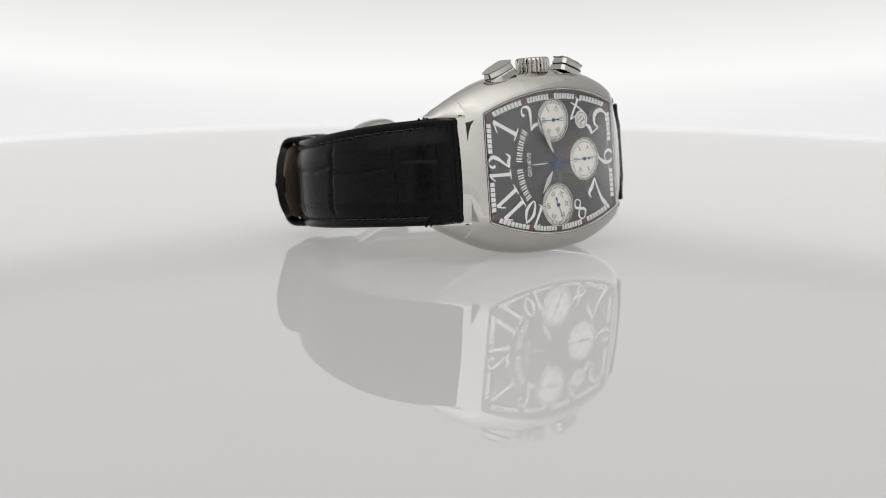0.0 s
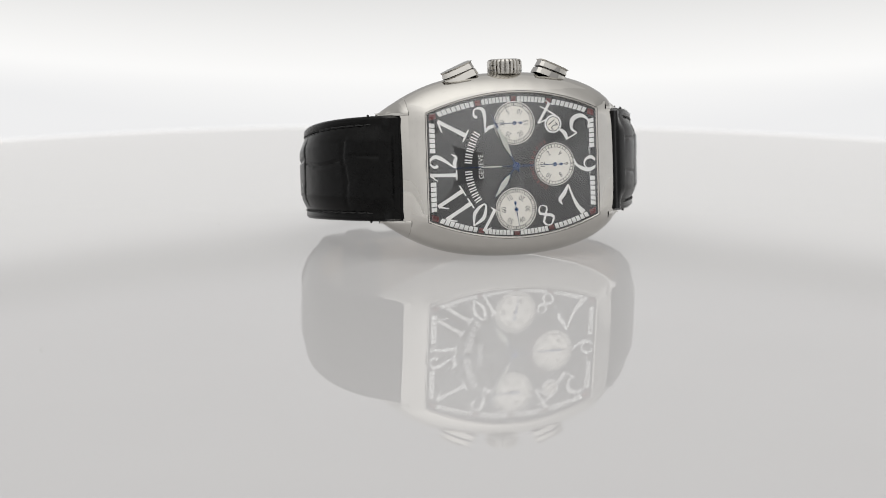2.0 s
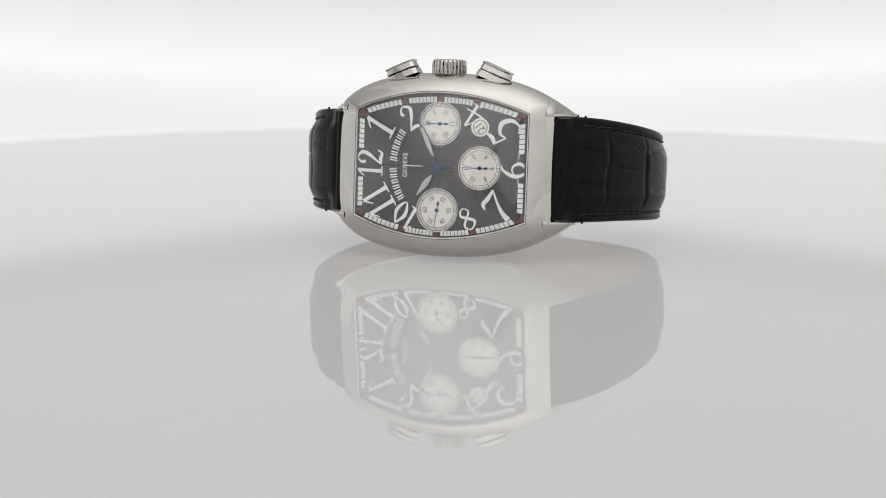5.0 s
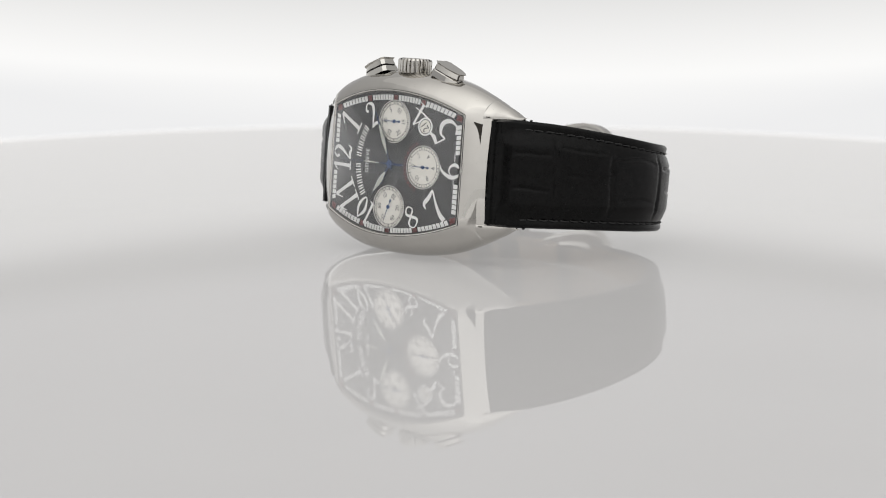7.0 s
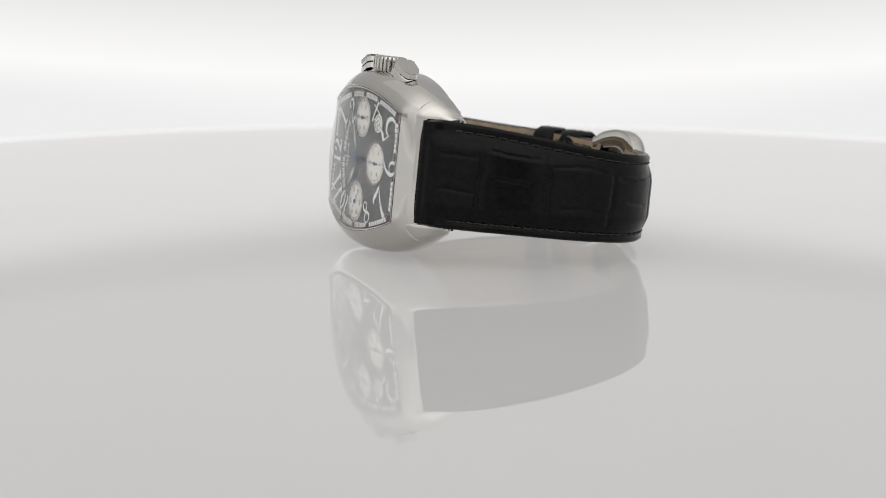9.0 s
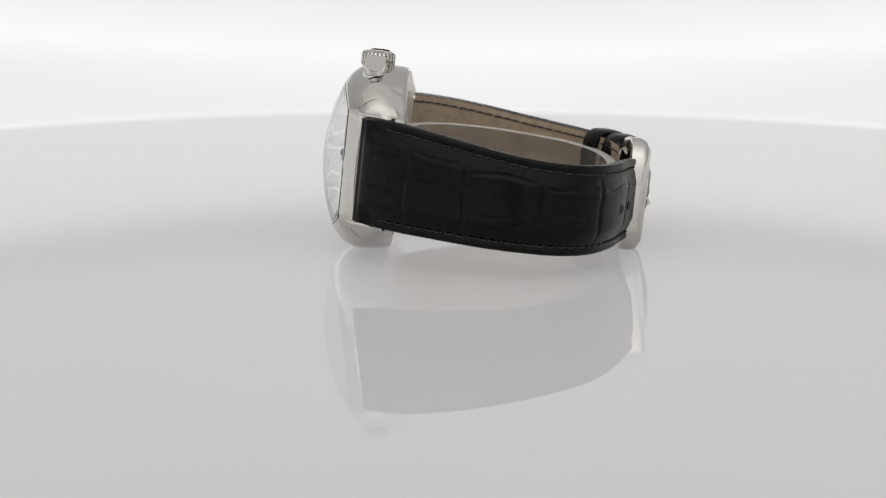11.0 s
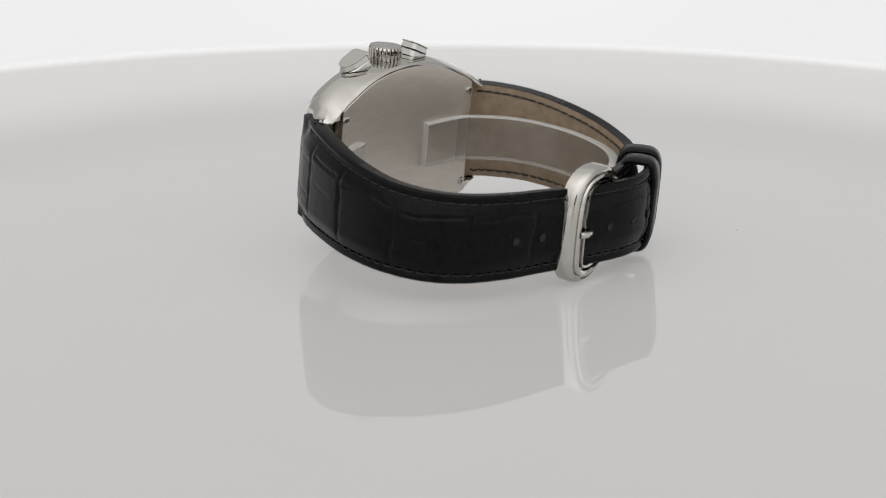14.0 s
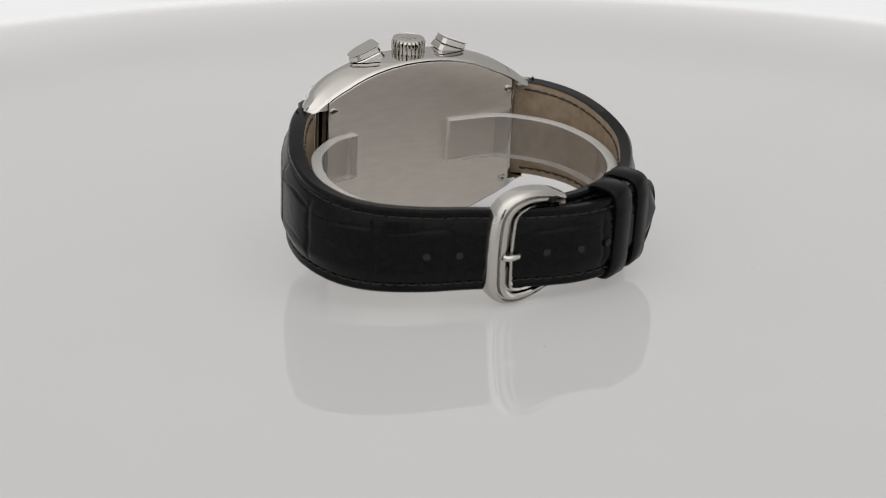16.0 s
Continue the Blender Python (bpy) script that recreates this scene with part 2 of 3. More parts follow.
def low(u):
    """How far the printed dial sits towards 9 o'clock."""
    return -0.3 * (1 - (u / 20) ** 2)


def half_profile(u, v0, lift=0.0):
    """Points (v, w) from v0 over the shoulder and down the flank, which leans in towards the back."""
    r, vo, b = rim(u), max(v_out(u), 12.0), back(u) + lift
    drop = min(6.2, 0.5 * (r - b))
    lean = 1.5 * min(1.0, (u / 18) ** 2) * min(1.0, (vo - 11.4) / 1.9)
    pts = []
    for k in range(13):
        t = radians(35 + 55 * k / 12)
        pts.append((v0 + (vo - v0) * (math.sin(t) - 0.5736) / 0.4264, r - drop * (0.8192 - math.cos(t)) / 0.8192))
    pts += [(vo + 0.03 - 0.12 * lean, r - drop - 1.5), (vo - 0.4 * lean, (r - drop + b) / 2), (vo - 0.12 - 0.85 * lean, b + 0.9), (vo - 0.22 - 0.95 * lean, b + 0.35), (vo - 0.5 - lean, b)]
    return pts


def bow(v):
    """Crosswise roundness of the end facets."""
    return 0.7 * (v / 11.3) ** 2


def smooth01(x):
    x = min(1.0, max(0.0, x))
    return x * x * (3 - 2 * x)


def outline(inset, n=40):
    """The dial's barrel-shaped outline, inset inwards, anticlockwise from the front."""
    a = 19.7 - inset
    us = np.linspace(-a, a, n)
    pts = [(u, -(v_in(u) - inset)) for u in us]
    pts += [(a, v) for v in np.linspace(-(v_in(a) - inset), v_in(a) - inset, 16)[1:-1]]
    pts += [(u, v_in(u) - inset) for u in us[::-1]]
    pts += [(-a, v) for v in np.linspace(v_in(a) - inset, -(v_in(a) - inset), 16)[1:-1]]
    return pts


def build_case(w):
    bm = bmesh.new()
    rows = []
    for u in np.linspace(-19.7, 19.7, 61):
        h = [(v_in(u), rim(u) - 1.7), (v_in(u), rim(u) - 0.12), (v_in(u) + 0.12, rim(u))] + half_profile(u, v_in(u) + 0.3)
        rows.append([(u, v, z) for v, z in h] + [(u, 0, back(u))] + [(u, -v, z) for v, z in reversed(h)])
    grid(bm, rows)
    for s in (-1, 1):
        rows = []
        for u in (19.7, 20.2, 20.8, 21.4, 22, 22.5, 22.9):
            top = [(k * 2.0, rim(u) - bow(k * 2.0) * (u - 19.7) / 3.2) for k in range(6)]
            h = top + [(v, z - bow(12) * (u - 19.7) / 3.2 * (1 - smooth01((v - 12) / 2))) for v, z in half_profile(u, min(v_in(19.7) + 0.3, v_out(u) - 0.8))]
            ring = [(s * u, v, z) for v, z in h] + [(s * u, 0, back(u))] + [(s * u, -v, z) for v, z in reversed(h[1:])]
            rows.append(ring)
        vs = grid(bm, rows, close_v=True)
        bm.faces.new(vs[-1])
        r0 = rim(19.7)
        grid(bm, [[(s * 19.7, v, z) for v in np.linspace(-v_in(19.7), v_in(19.7), 9)] for z in (r0, r0 - 1.7)])
    bmesh.ops.remove_doubles(bm, verts=bm.verts[:], dist=0.004)
    case = part("case", bm, STEEL, w, "polished barrel-shaped steel case", smooth=45)
    for s in (-1, 1):
        # polished lip that slopes down to the strap
        bm2 = bmesh.new()
        rows = []
        for u in (22.88, 23.1, 23.4, 23.9, 24.2, 24.35):
            z1 = rim(u)
            rows.append([(s * u, -11.345, -6)] + [(s * u, v, z1 - bow(v)) for v in np.linspace(-11.345, 11.345, 13)] + [(s * u, 11.345, -6)])
        vs = grid(bm2, rows, close_v=True)
        bm2.faces.new(vs[-1])
        part("end_lip", bm2, STEEL, case, smooth=30)
        # lug horns
        for q in (-1, 1):
            bm2 = bmesh.new()
            rows = []
            for u in (22.88, 23.2, 23.8, 24.6, 25.4, 26.2, 26.9, 27.4, 27.8, 28.05):
                lift = max(0, u - 26.4) ** 2 * 0.9
                dip = 1.9 * smooth01((u - 24.3) / 1.2)
                h = [(v, z - (dip + 0.55) * (1 - k / 17)) for k, (v, z) in enumerate(half_profile(u, min(v_in(19.7) + 0.3, max(v_out(u), 12.0) - 0.55), lift))]
                prof = [(11.35, back(u) + lift + 0.1), (11.35, rim(u) - dip - 0.57), (11.38, rim(u) - dip - 0.55)] + h
                rows.append([(s * u, q * v, z) for v, z in prof])
            vs = grid(bm2, rows, close_v=True)
            bm2.faces.new(vs[-1])
            part("lug", bm2, STEEL, case, smooth=32)

    # inner ring round the dial
    bm = bmesh.new()
    rows = []
    for (a, b), (c, d) in zip(outline(-0.05), outline(0.42)):
        rows.append([(a, b, rim(a) - 0.1), (a, b, rim(a) + 0.1), (a * 0.6 + c * 0.4, b * 0.6 + d * 0.4, rim(a) + 0.12), (c, d, rim(c) - 0.15), (c, d, dz(c, d) - 0.2)])
    grid(bm, rows, close_u=True)
    ring = part("bezel_ring", bm, STEEL, w, "thin stepped steel ring round the dial", smooth=20)
    for i0, i1, lift in ((-0.16, 0.0, 0.11), (0.34, 0.6, -0.02)):
        bm = bmesh.new()
        rows = []
        for (a, b), (c, d) in zip(outline(i0), outline(i1)):
            rows.append([(a, b, rim(a) + lift), (c, d, rim(c) + lift - 0.05), (c, d, rim(c) + lift - 0.3)])
        grid(bm, rows, close_u=True)
        part("dark_joint", bm, DARKHOLE, ring, "dark sealing line", smooth=20)

    # case back
    bm = bmesh.new()
    rows = []
    for u in np.linspace(-22.7, 22.7, 41):
        vo = v_out(u) - 0.8 - 1.5 * min(1.0, (u / 18) ** 2)
        rows.append([(u, -vo, back(u) + 0.1), (u, -vo + 0.12, back(u) - 0.16)] + [(u, v, back(u) - 0.18) for v in np.linspace(-vo + 0.5, vo - 0.5, 11)] + [(u, vo - 0.12, back(u) - 0.16), (u, vo, back(u) + 0.1)])
    grid(bm, rows)
    cb = part("case_back", bm, BRUSHED, w, "brushed steel case back", smooth=30)
    for su in (-1, 1):
        for sv in (-1, 1):
            u, v = su * 21.7, sv * 10.9
            bm = bmesh.new()
            lathe(bm, [(0.0, -0.32), (0.42, -0.32), (0.45, -0.5), (0.85, -0.5), (0.98, -0.4), (0.98, 0.1)], 20, centre=(u, v, back(u)))
            part("screw", bm, STEEL, cb, "small slotted steel screw")
            # dark bar with the slot's shade in its colour
            bm = box_bm(u, v, back(u) - 0.34, 0.8, 0.26, 0.1)
            part("slot", bm, DARKHOLE, cb)
    # engraved lines on the back
    bm = bmesh.new()
    for k, (n, vv) in enumerate(((9, 13.6), (7, 12.2))):
        for i in range(n):
            u = (i - n / 2) * 1.1 - 9
            bmesh.ops.create_cube(bm, size=1, matrix=Matrix.Translation((u, vv - 0.02 * (u * u) * 0.1, back(u) - 0.19)) @ Matrix.Diagonal((0.7, 0.8, 0.02, 1)))
    part("engraving", bm, BRUSHED, cb, "faint engraved marks")

    # spring bars between the lugs
    for s in (-1, 1):
        bm = bmesh.new()
        tube(bm, [(s * 24.9, -11.6, -8.6), (s * 24.9, 11.6, -8.6)], 0.9, 12)
        part("spring_bar", bm, STEEL, w)
    return case


def build_crystal(w):
    bm = bmesh.new()

    def top(a, b, h, inset):
        u = a * (19.75 - inset)
        v = b * (v_in(u) - inset)
        wall = h * min(1.0, (1 - abs(a)) * 24) ** 0.5 * min(1.0, (1 - abs(b)) * 16) ** 0.5
        return (u, v, rim(u) - 0.05 + wall + 3.3 * (1 - a * a) * (1 - b * b))
    us = np.sin(np.linspace(-1, 1, 61) * math.pi / 2)
    grid(bm, [[top(a, b, 0.3, 0.3) for b in us] for a in us])
    c = part("crystal", bm, CRYSTAL, w, "domed clear crystal", smooth=80)
    c.visible_shadow = False


# ------------------------------------------------------------------ dial
def drape(bm, off):
    for v in bm.verts:
        v.co.z += dz(v.co.x, v.co.y) + off
        v.co.y += low(v.co.x)


def spin(gx, gy, deg, cu, cv):
    """Glyph space (right, up with 12 o'clock on top), turned clockwise, to dial space."""
    a = radians(deg)
    x, y = gx * math.cos(a) + gy * math.sin(a), -gx * math.sin(a) + gy * math.cos(a)
    return cu - y, cv + x


def brush(bm, pts, deg, cu, cv, size, n=22, weight=1.0):
    """A pen stroke of changing width through (x, y, width)."""
    q, _ = spline(pts, n)
    rows = []
    for i, (x, y, wd) in enumerate(q):
        a, b = q[max(i - 1, 0)], q[min(i + 1, n - 1)]
        dx, dy = b[0] - a[0], b[1] - a[1]
        ln = math.hypot(dx, dy) or 1
        nx, ny = -dy / ln * wd * weight / 2, dx / ln * wd * weight / 2
        rows.append([(*spin((x + nx) * size, (y + ny) * size, deg, cu, cv), 0), (*spin((x - nx) * size, (y - ny) * size, deg, cu, cv), 0)])
    grid(bm, rows)


GLYPHS = {
    "0": (0.62, [[(0.3, 1, 0.05), (0.06, 0.5, 0.15), (0.3, 0, 0.05), (0.54, 0.5, 0.15), (0.3, 1, 0.05)]]),
    "1": (0.46, [[(0.27, 1, 0.13), (0.27, 0.5, 0.12), (0.27, 0, 0.15)], [(0.27, 0.98, 0.07), (0.12, 0.84, 0.05), (0.02, 0.72, 0.03)], [(0.06, 0.02, 0.04), (0.27, 0.02, 0.06), (0.48, 0.02, 0.04)]]),
    "2": (0.66, [[(0.16, 0.7, 0.12), (0.08, 0.82, 0.1), (0.28, 1, 0.06), (0.52, 0.82, 0.14), (0.44, 0.56, 0.14), (0.22, 0.28, 0.08), (0.02, 0.04, 0.05)],
                 [(0.02, 0.05, 0.06), (0.26, 0.09, 0.14), (0.5, 0.03, 0.1), (0.64, 0.2, 0.03)]]),
    "4": (0.72, [[(0.46, 1, 0.06), (0.24, 0.66, 0.05), (0.02, 0.33, 0.05)], [(0.0, 0.33, 0.08), (0.35, 0.32, 0.07), (0.72, 0.35, 0.05)], [(0.46, 1, 0.1), (0.46, 0.5, 0.12), (0.46, 0, 0.14)], [(0.28, 0.01, 0.04), (0.46, 0.02, 0.05), (0.64, 0.01, 0.04)]]),
    "5": (0.64, [[(0.18, 1, 0.06), (0.15, 0.8, 0.05), (0.13, 0.56, 0.05)], [(0.18, 0.95, 0.1), (0.38, 0.93, 0.14), (0.62, 1.03, 0.04)],
                 [(0.13, 0.56, 0.04), (0.34, 0.64, 0.09), (0.56, 0.44, 0.16), (0.5, 0.14, 0.13), (0.24, 0.0, 0.06), (0.03, 0.12, 0.1)]]),
    "6": (0.64, [[(0.52, 1, 0.08), (0.28, 0.86, 0.1), (0.08, 0.46, 0.16), (0.14, 0.12, 0.12), (0.34, 0, 0.06), (0.56, 0.22, 0.14), (0.48, 0.48, 0.1), (0.28, 0.54, 0.05), (0.1, 0.38, 0.04)]]),
    "7": (0.62, [[(0.0, 0.76, 0.03), (0.08, 0.92, 0.12), (0.32, 0.92, 0.14), (0.62, 0.97, 0.06)], [(0.62, 0.97, 0.05), (0.4, 0.6, 0.08), (0.26, 0.28, 0.13), (0.22, 0, 0.18)]]),
    "8": (0.62, [[(0.3, 0.53, 0.13), (0.1, 0.74, 0.11), (0.28, 0.99, 0.05), (0.5, 0.78, 0.07), (0.3, 0.53, 0.1), (0.06, 0.25, 0.1), (0.28, 0.01, 0.05), (0.56, 0.26, 0.13), (0.3, 0.53, 0.13)]]),
}


def numeral(text, x, y, deg, size, w, stretch=1.0):
    bm = bmesh.new()
    width = sum(GLYPHS[c][0] for c in text) + 0.06 * (len(text) - 1)
    at = -width / 2
    for c in text:
        for s in GLYPHS[c][1]:
            brush(bm, [((at + px) * stretch, py - 0.5, pw * 0.98) for px, py, pw in s], deg, x, y, size)
        at += GLYPHS[c][0] + 0.06
    drape(bm, 0.1)
    part("numeral", bm, WHITE, w, smooth=0)


def text_bm(text, size):
    cu = bpy.data.curves.new("text", "FONT")
    cu.body, cu.size, cu.align_x, cu.align_y, cu.resolution_u = text, size, "CENTER", "CENTER", 3
    ob = new("text", cu)
    me = bpy.data.meshes.new_from_object(ob.evaluated_get(bpy.context.evaluated_depsgraph_get()))
    bm = bmesh.new()
    bm.from_mesh(me)
    bpy.data.objects.remove(ob)
    bpy.data.curves.remove(cu)
    bpy.data.meshes.remove(me)
    return bm


def lettering(bm, text, size, deg, x, y, squeeze=1.0):
    t = text_bm(text, size)
    for v in t.verts:
        a, b = spin(v.co.x * squeeze, v.co.y, deg, x, y)
        v.co = (a, b, 0)
    me = bpy.data.meshes.new("t")
    t.to_mesh(me)
    t.free()
    bm.from_mesh(me)
    bpy.data.meshes.remove(me)


def disc_bm(cu, cv, r0, r1, off, n=48, rings=3):
    bm = bmesh.new()
    rows = []
    for k in range(n):
        a = 2 * math.pi * k / n
        rows.append([(cu + r * math.cos(a), cv + r * math.sin(a), 0) for r in np.linspace(r0, r1, rings)])
    grid(bm, rows, close_u=True)
    bmesh.ops.remove_doubles(bm, verts=bm.verts[:], dist=1e-5)
    drape(bm, off)
    return bm


def subdial(w, name, cu, cv, labels, ticks):
    s = part(name, disc_bm(cu, cv, 0, 4.45, 0.05), CREAM, w, "silvery counter with black figures")
    bm = bmesh.new()
    for r0, r1 in ((4.38, 4.5), (3.72, 3.80)):
        rows = [[(cu + r * math.cos(a), cv + r * math.sin(a), 0) for r in (r0, r1)] for a in np.linspace(0, 2 * math.pi, 64, endpoint=False)]
        grid(bm, rows, close_u=True)
    for k in range(ticks):
        a = 2 * math.pi * k / ticks
        h = 0.10 if k % 5 == 0 else 0.05
        c, sn = math.cos(a), math.sin(a)
        bm.faces.new([bm.verts.new((cu + r * c - q * h * sn, cv + r * sn + q * h * c, 0)) for r, q in ((3.8, -1), (4.4, -1), (4.4, 1), (3.8, 1))])
    for k, t in enumerate(labels):
        ang = 60 * (k + 1)
        x, y = spin(0, 2.75, ang, cu, cv)
        flip = ang if ang in (60, 300, 360) else ang - 180
        lettering(bm, t, 1.55, flip, x, y, 0.85)
    drape(bm, 0.08)
    part("print", bm, BLACK, s, smooth=0)
    bm = bmesh.new()
    lathe(bm, [(4.5, 0.02), (4.5, 0.16), (4.62, 0.2), (4.75, 0.16), (4.75, 0.02)], 56)
    for v in bm.verts:
        v.co.x += cu
        v.co.y += cv
    drape(bm, 0)
    part("rim", bm, STEEL, s)
    return s


def small_hand(name, w, cu, cv, deg, length=3.7):
    """A blued leaf pointer with a tail, built pointing to 12 o'clock about its own hub."""
    bm = bmesh.new()
    brush(bm, [(0, -1.9, 0.05), (0, -1.5, 0.62), (0, -0.9, 0.16), (0, 0, 0.18), (0, 1.4, 0.15), (0, length, 0.09)], 0, 0, 0, 1.0)
    bmesh.ops.solidify(bm, geom=bm.faces[:], thickness=0.08)
    lathe(bm, [(0.0, 0.16), (0.34, 0.16), (0.42, 0.05), (0.42, -0.12)], 20)
    h = part(name, bm, BLUED, w, "blued steel pointer", smooth=30)
    h.matrix_basis = pose(cu * MM, cv * MM, (dz(cu, cv) + 0.28) * MM, 0, 0, -deg)
    h.location.y += low(cu) * MM
    return h


def long_hand(name, w, deg, pts, lume, lift, label):
    bm = bmesh.new()
    brush(bm, pts, deg, 0, 0, 1.0, 30)
    for v in bm.verts:
        v.co.z = dz(v.co.x * 0.4, v.co.y * 0.4) + lift
        v.co.y += low(0)
    bmesh.ops.solidify(bm, geom=bm.faces[:], thickness=0.1)
    h = part(name, bm, BLUED, w, label, smooth=30)
    bm = bmesh.new()
    brush(bm, lume, deg, 0, 0, 1.0, 24)
    for v in bm.verts:
        v.co.z = dz(v.co.x * 0.4, v.co.y * 0.4) + lift + 0.06
        v.co.y += low(0)
    bmesh.ops.solidify(bm, geom=bm.faces[:], thickness=0.06)
    part("inlay", bm, LUME, h, "ivory luminous inlay")


def build_dial(w):
    bm = bmesh.new()
    us = np.linspace(-1, 1, 37)
    grid(bm, [[(a * 19.5, b * (v_in(a * 19.5) - 0.2), 0) for b in us] for a in us])
    drape(bm, 0)
    part("dial", bm, DIAL, w, "sunburst charcoal dial", smooth=60)
    # minute track
    bm = bmesh.new()
    red = []

    def edge_pt(u, sv, inset):
        return (u, sv * (v_in(u) - inset), 0)
    for sv in (-1, 1):
        marks = [-18.35, -8.25, 0, 8.25, 18.35]
        for m0, m1 in zip(marks[:-1], marks[1:]):
            a, b = m0 + (0.95 if abs(m0) > 10 else 0.8), m1 - (0.95 if abs(m1) > 10 else 0.8)
            n = 8
            for k in range(n):
                u0, u1 = a + (b - a) * (k + 0.08) / n, a + (b - a) * (k + 0.92) / n
                q = 0.965
                bm.faces.new([bm.verts.new(p) for p in (edge_pt(u0, sv, 0.75), edge_pt(u1, sv, 0.75), edge_pt(u1 * q, sv, 1.95), edge_pt(u0 * q, sv, 1.95))])
        for m in marks[1:-1]:
            red.append([edge_pt(m - 0.62, sv, 0.75), edge_pt(m + 0.62, sv, 0.75), edge_pt(m * 0.965 + 0.55, sv, 1.95), edge_pt(m * 0.965 - 0.55, sv, 1.95)])
    for su in (-1, 1):
        for sv in (-1, 1):
            red.append([(su * 18.95, sv * 11.5, 0), (su * 17.6, sv * 11.75, 0), (su * 17.3, sv * 10.6, 0), (su * 18.95, sv * 10.1, 0)])
            n = 6
            for k in range(n):
                v0, v1 = 3.1 + 6.6 * (k + 0.08) / n, 3.1 + 6.6 * (k + 0.92) / n
                bm.faces.new([bm.verts.new((su * x, sv * v, 0)) for x, v in ((18.95, v0), (18.95, v1), (17.75, v1 * 0.98), (17.75, v0 * 0.98))])
    drape(bm, 0.05)
    part("minute_track", bm, WHITE, w, "white blocks of the minute track", smooth=0)
    for q in red:
        bm = bmesh.new()
        bm.faces.new([bm.verts.new(p) for p in q])
        drape(bm, 0.055)
        bmesh.ops.solidify(bm, geom=bm.faces[:], thickness=0.03)
        part("hour_marker", bm, RED, w, "dark red hour marker", smooth=0)
    # numerals
    for t, x, y, deg, size, st in (("12", -16.1, 0, 0, 6.0, 0.85), ("1", -14.1, 8.1, 27, 7.0, 1.0), ("2", -6.9, 10.45, 52, 5.6, 0.95), ("4", 7.5, 10.9, -58, 5.2, 1.15),
                                   ("5", 14.4, 7.9, -32, 6.8, 1.05), ("6", 16.6, -0.3, 0, 5.6, 1.0), ("7", 13.6, -8.4, 38, 7.0, 1.0), ("8", 6.9, -11.0, 60, 5.0, 1.05),
                                   ("10", -7.4, -10.9, -60, 5.4, 0.85), ("11", -13.7, -8.3, -32, 6.6, 0.95)):
        numeral(t, x, y, deg, size, w, st)
    # maker's mark as plain blocks on an arc, and the place name below it
    bm = bmesh.new()
    for k in range(13):
        if k == 6:
            continue
        a = radians(-31.5 + 63 * k / 12)
        cx, cy = 2.9 - 13.5 * math.cos(a), 13.5 * math.sin(a)
        for lo, hi in ((-0.40, -0.14), (0.12, 0.40)):
            bm.faces.new([bm.verts.new((*spin(gx, gy, math.degrees(a), cx, cy), 0)) for gx, gy in ((lo, -0.82), (hi, -0.82), (hi, 0.82), (lo, 0.82))])
    drape(bm, 0.05)
    part("maker_mark", bm, WHITE, w, "white blocks of lettering on an arc", smooth=0, kind="stuff")
    bm = bmesh.new()
    lettering(bm, "GENEVE", 1.55, 0, -7.7, 0.05, 0.95)
    drape(bm, 0.05)
    part("dial_print", bm, WHITE, w, smooth=0)
    bm = bmesh.new()
    lettering(bm, "SWISS", 0.62, 0, 17.75, -1.1 - 1.3, 1.0)
    drape(bm, 0.05)
    part("dial_print", bm, WHITE, w, smooth=0)
    bm = bmesh.new()
    lettering(bm, "MADE", 0.62, 0, 17.75, 1.2 + 1.3, 1.0)
    drape(bm, 0.05)
    part("dial_print", bm, WHITE, w, smooth=0)
    bm = bmesh.new()
    word = "CHRONOGRAPHE"
    for k, c in enumerate(word):
        a = radians(-66 + 132 * k / 11)
        cx, cy = 9.25 - 5.35 * math.cos(a), 5.35 * math.sin(a)
        lettering(bm, c, 1.15, math.degrees(a), cx, cy)
    drape(bm, 0.05)
    part("red_print", bm, RED, w, smooth=0)
    # counters
    subdial(w, "minute_counter", 0.05, 9.3, ("5", "10", "15", "20", "25", "30"), 60)
    subdial(w, "hour_counter", 9.25, -0.05, ("2", "4", "6", "8", "10", "12"), 36)
    subdial(w, "seconds_counter", -0.05, -9.45, ("10", "20", "30", "40", "50", "60"), 60)
    small_hand("counter_hand", w, 0.05, 9.3, 0)
    small_hand("counter_hand", w, 9.25, -0.05, 0)
    # date
    d = part("date_window", disc_bm(9.1, 8.75, 0, 1.5, 0.09, 32), CREAM, w, "white round date window")
    bm = disc_bm(9.1, 8.75, 1.62, 2.0, 0.12, 32)
    bmesh.ops.solidify(bm, geom=bm.faces[:], thickness=0.08)
    part("frame", bm, WHITE, d)
    part("line", disc_bm(9.1, 8.75, 1.46, 1.64, 0.11, 32), BLACK, d)
    bm = bmesh.new()
    lettering(bm, "21", 2.5, -38, 9.1, 8.75, 0.85)
    drape(bm, 0.16)
    part("figure", bm, BLACK, d, smooth=0)
    # hands
    long_hand("hour_hand", w, -53.5, [(0, 0, 0.5), (0, 2.2, 0.5), (0, 4.6, 1.55), (0, 8.6, 0.1)], [(0, 2.3, 0.2), (0, 4.7, 1.25), (0, 8.1, 0.1)], 0.45, "short blued leaf hand")
    long_hand("minute_hand", w, 64.5, [(0, -1.5, 0.5), (0, 2.0, 0.45), (0, 5.5, 1.15), (0, 9.2, 0.5), (0, 12.6, 0.12)], [(0, 2.4, 0.2), (0, 5.5, 1.02), (0, 9.2, 0.42)], 0.65, "long blued leaf hand")
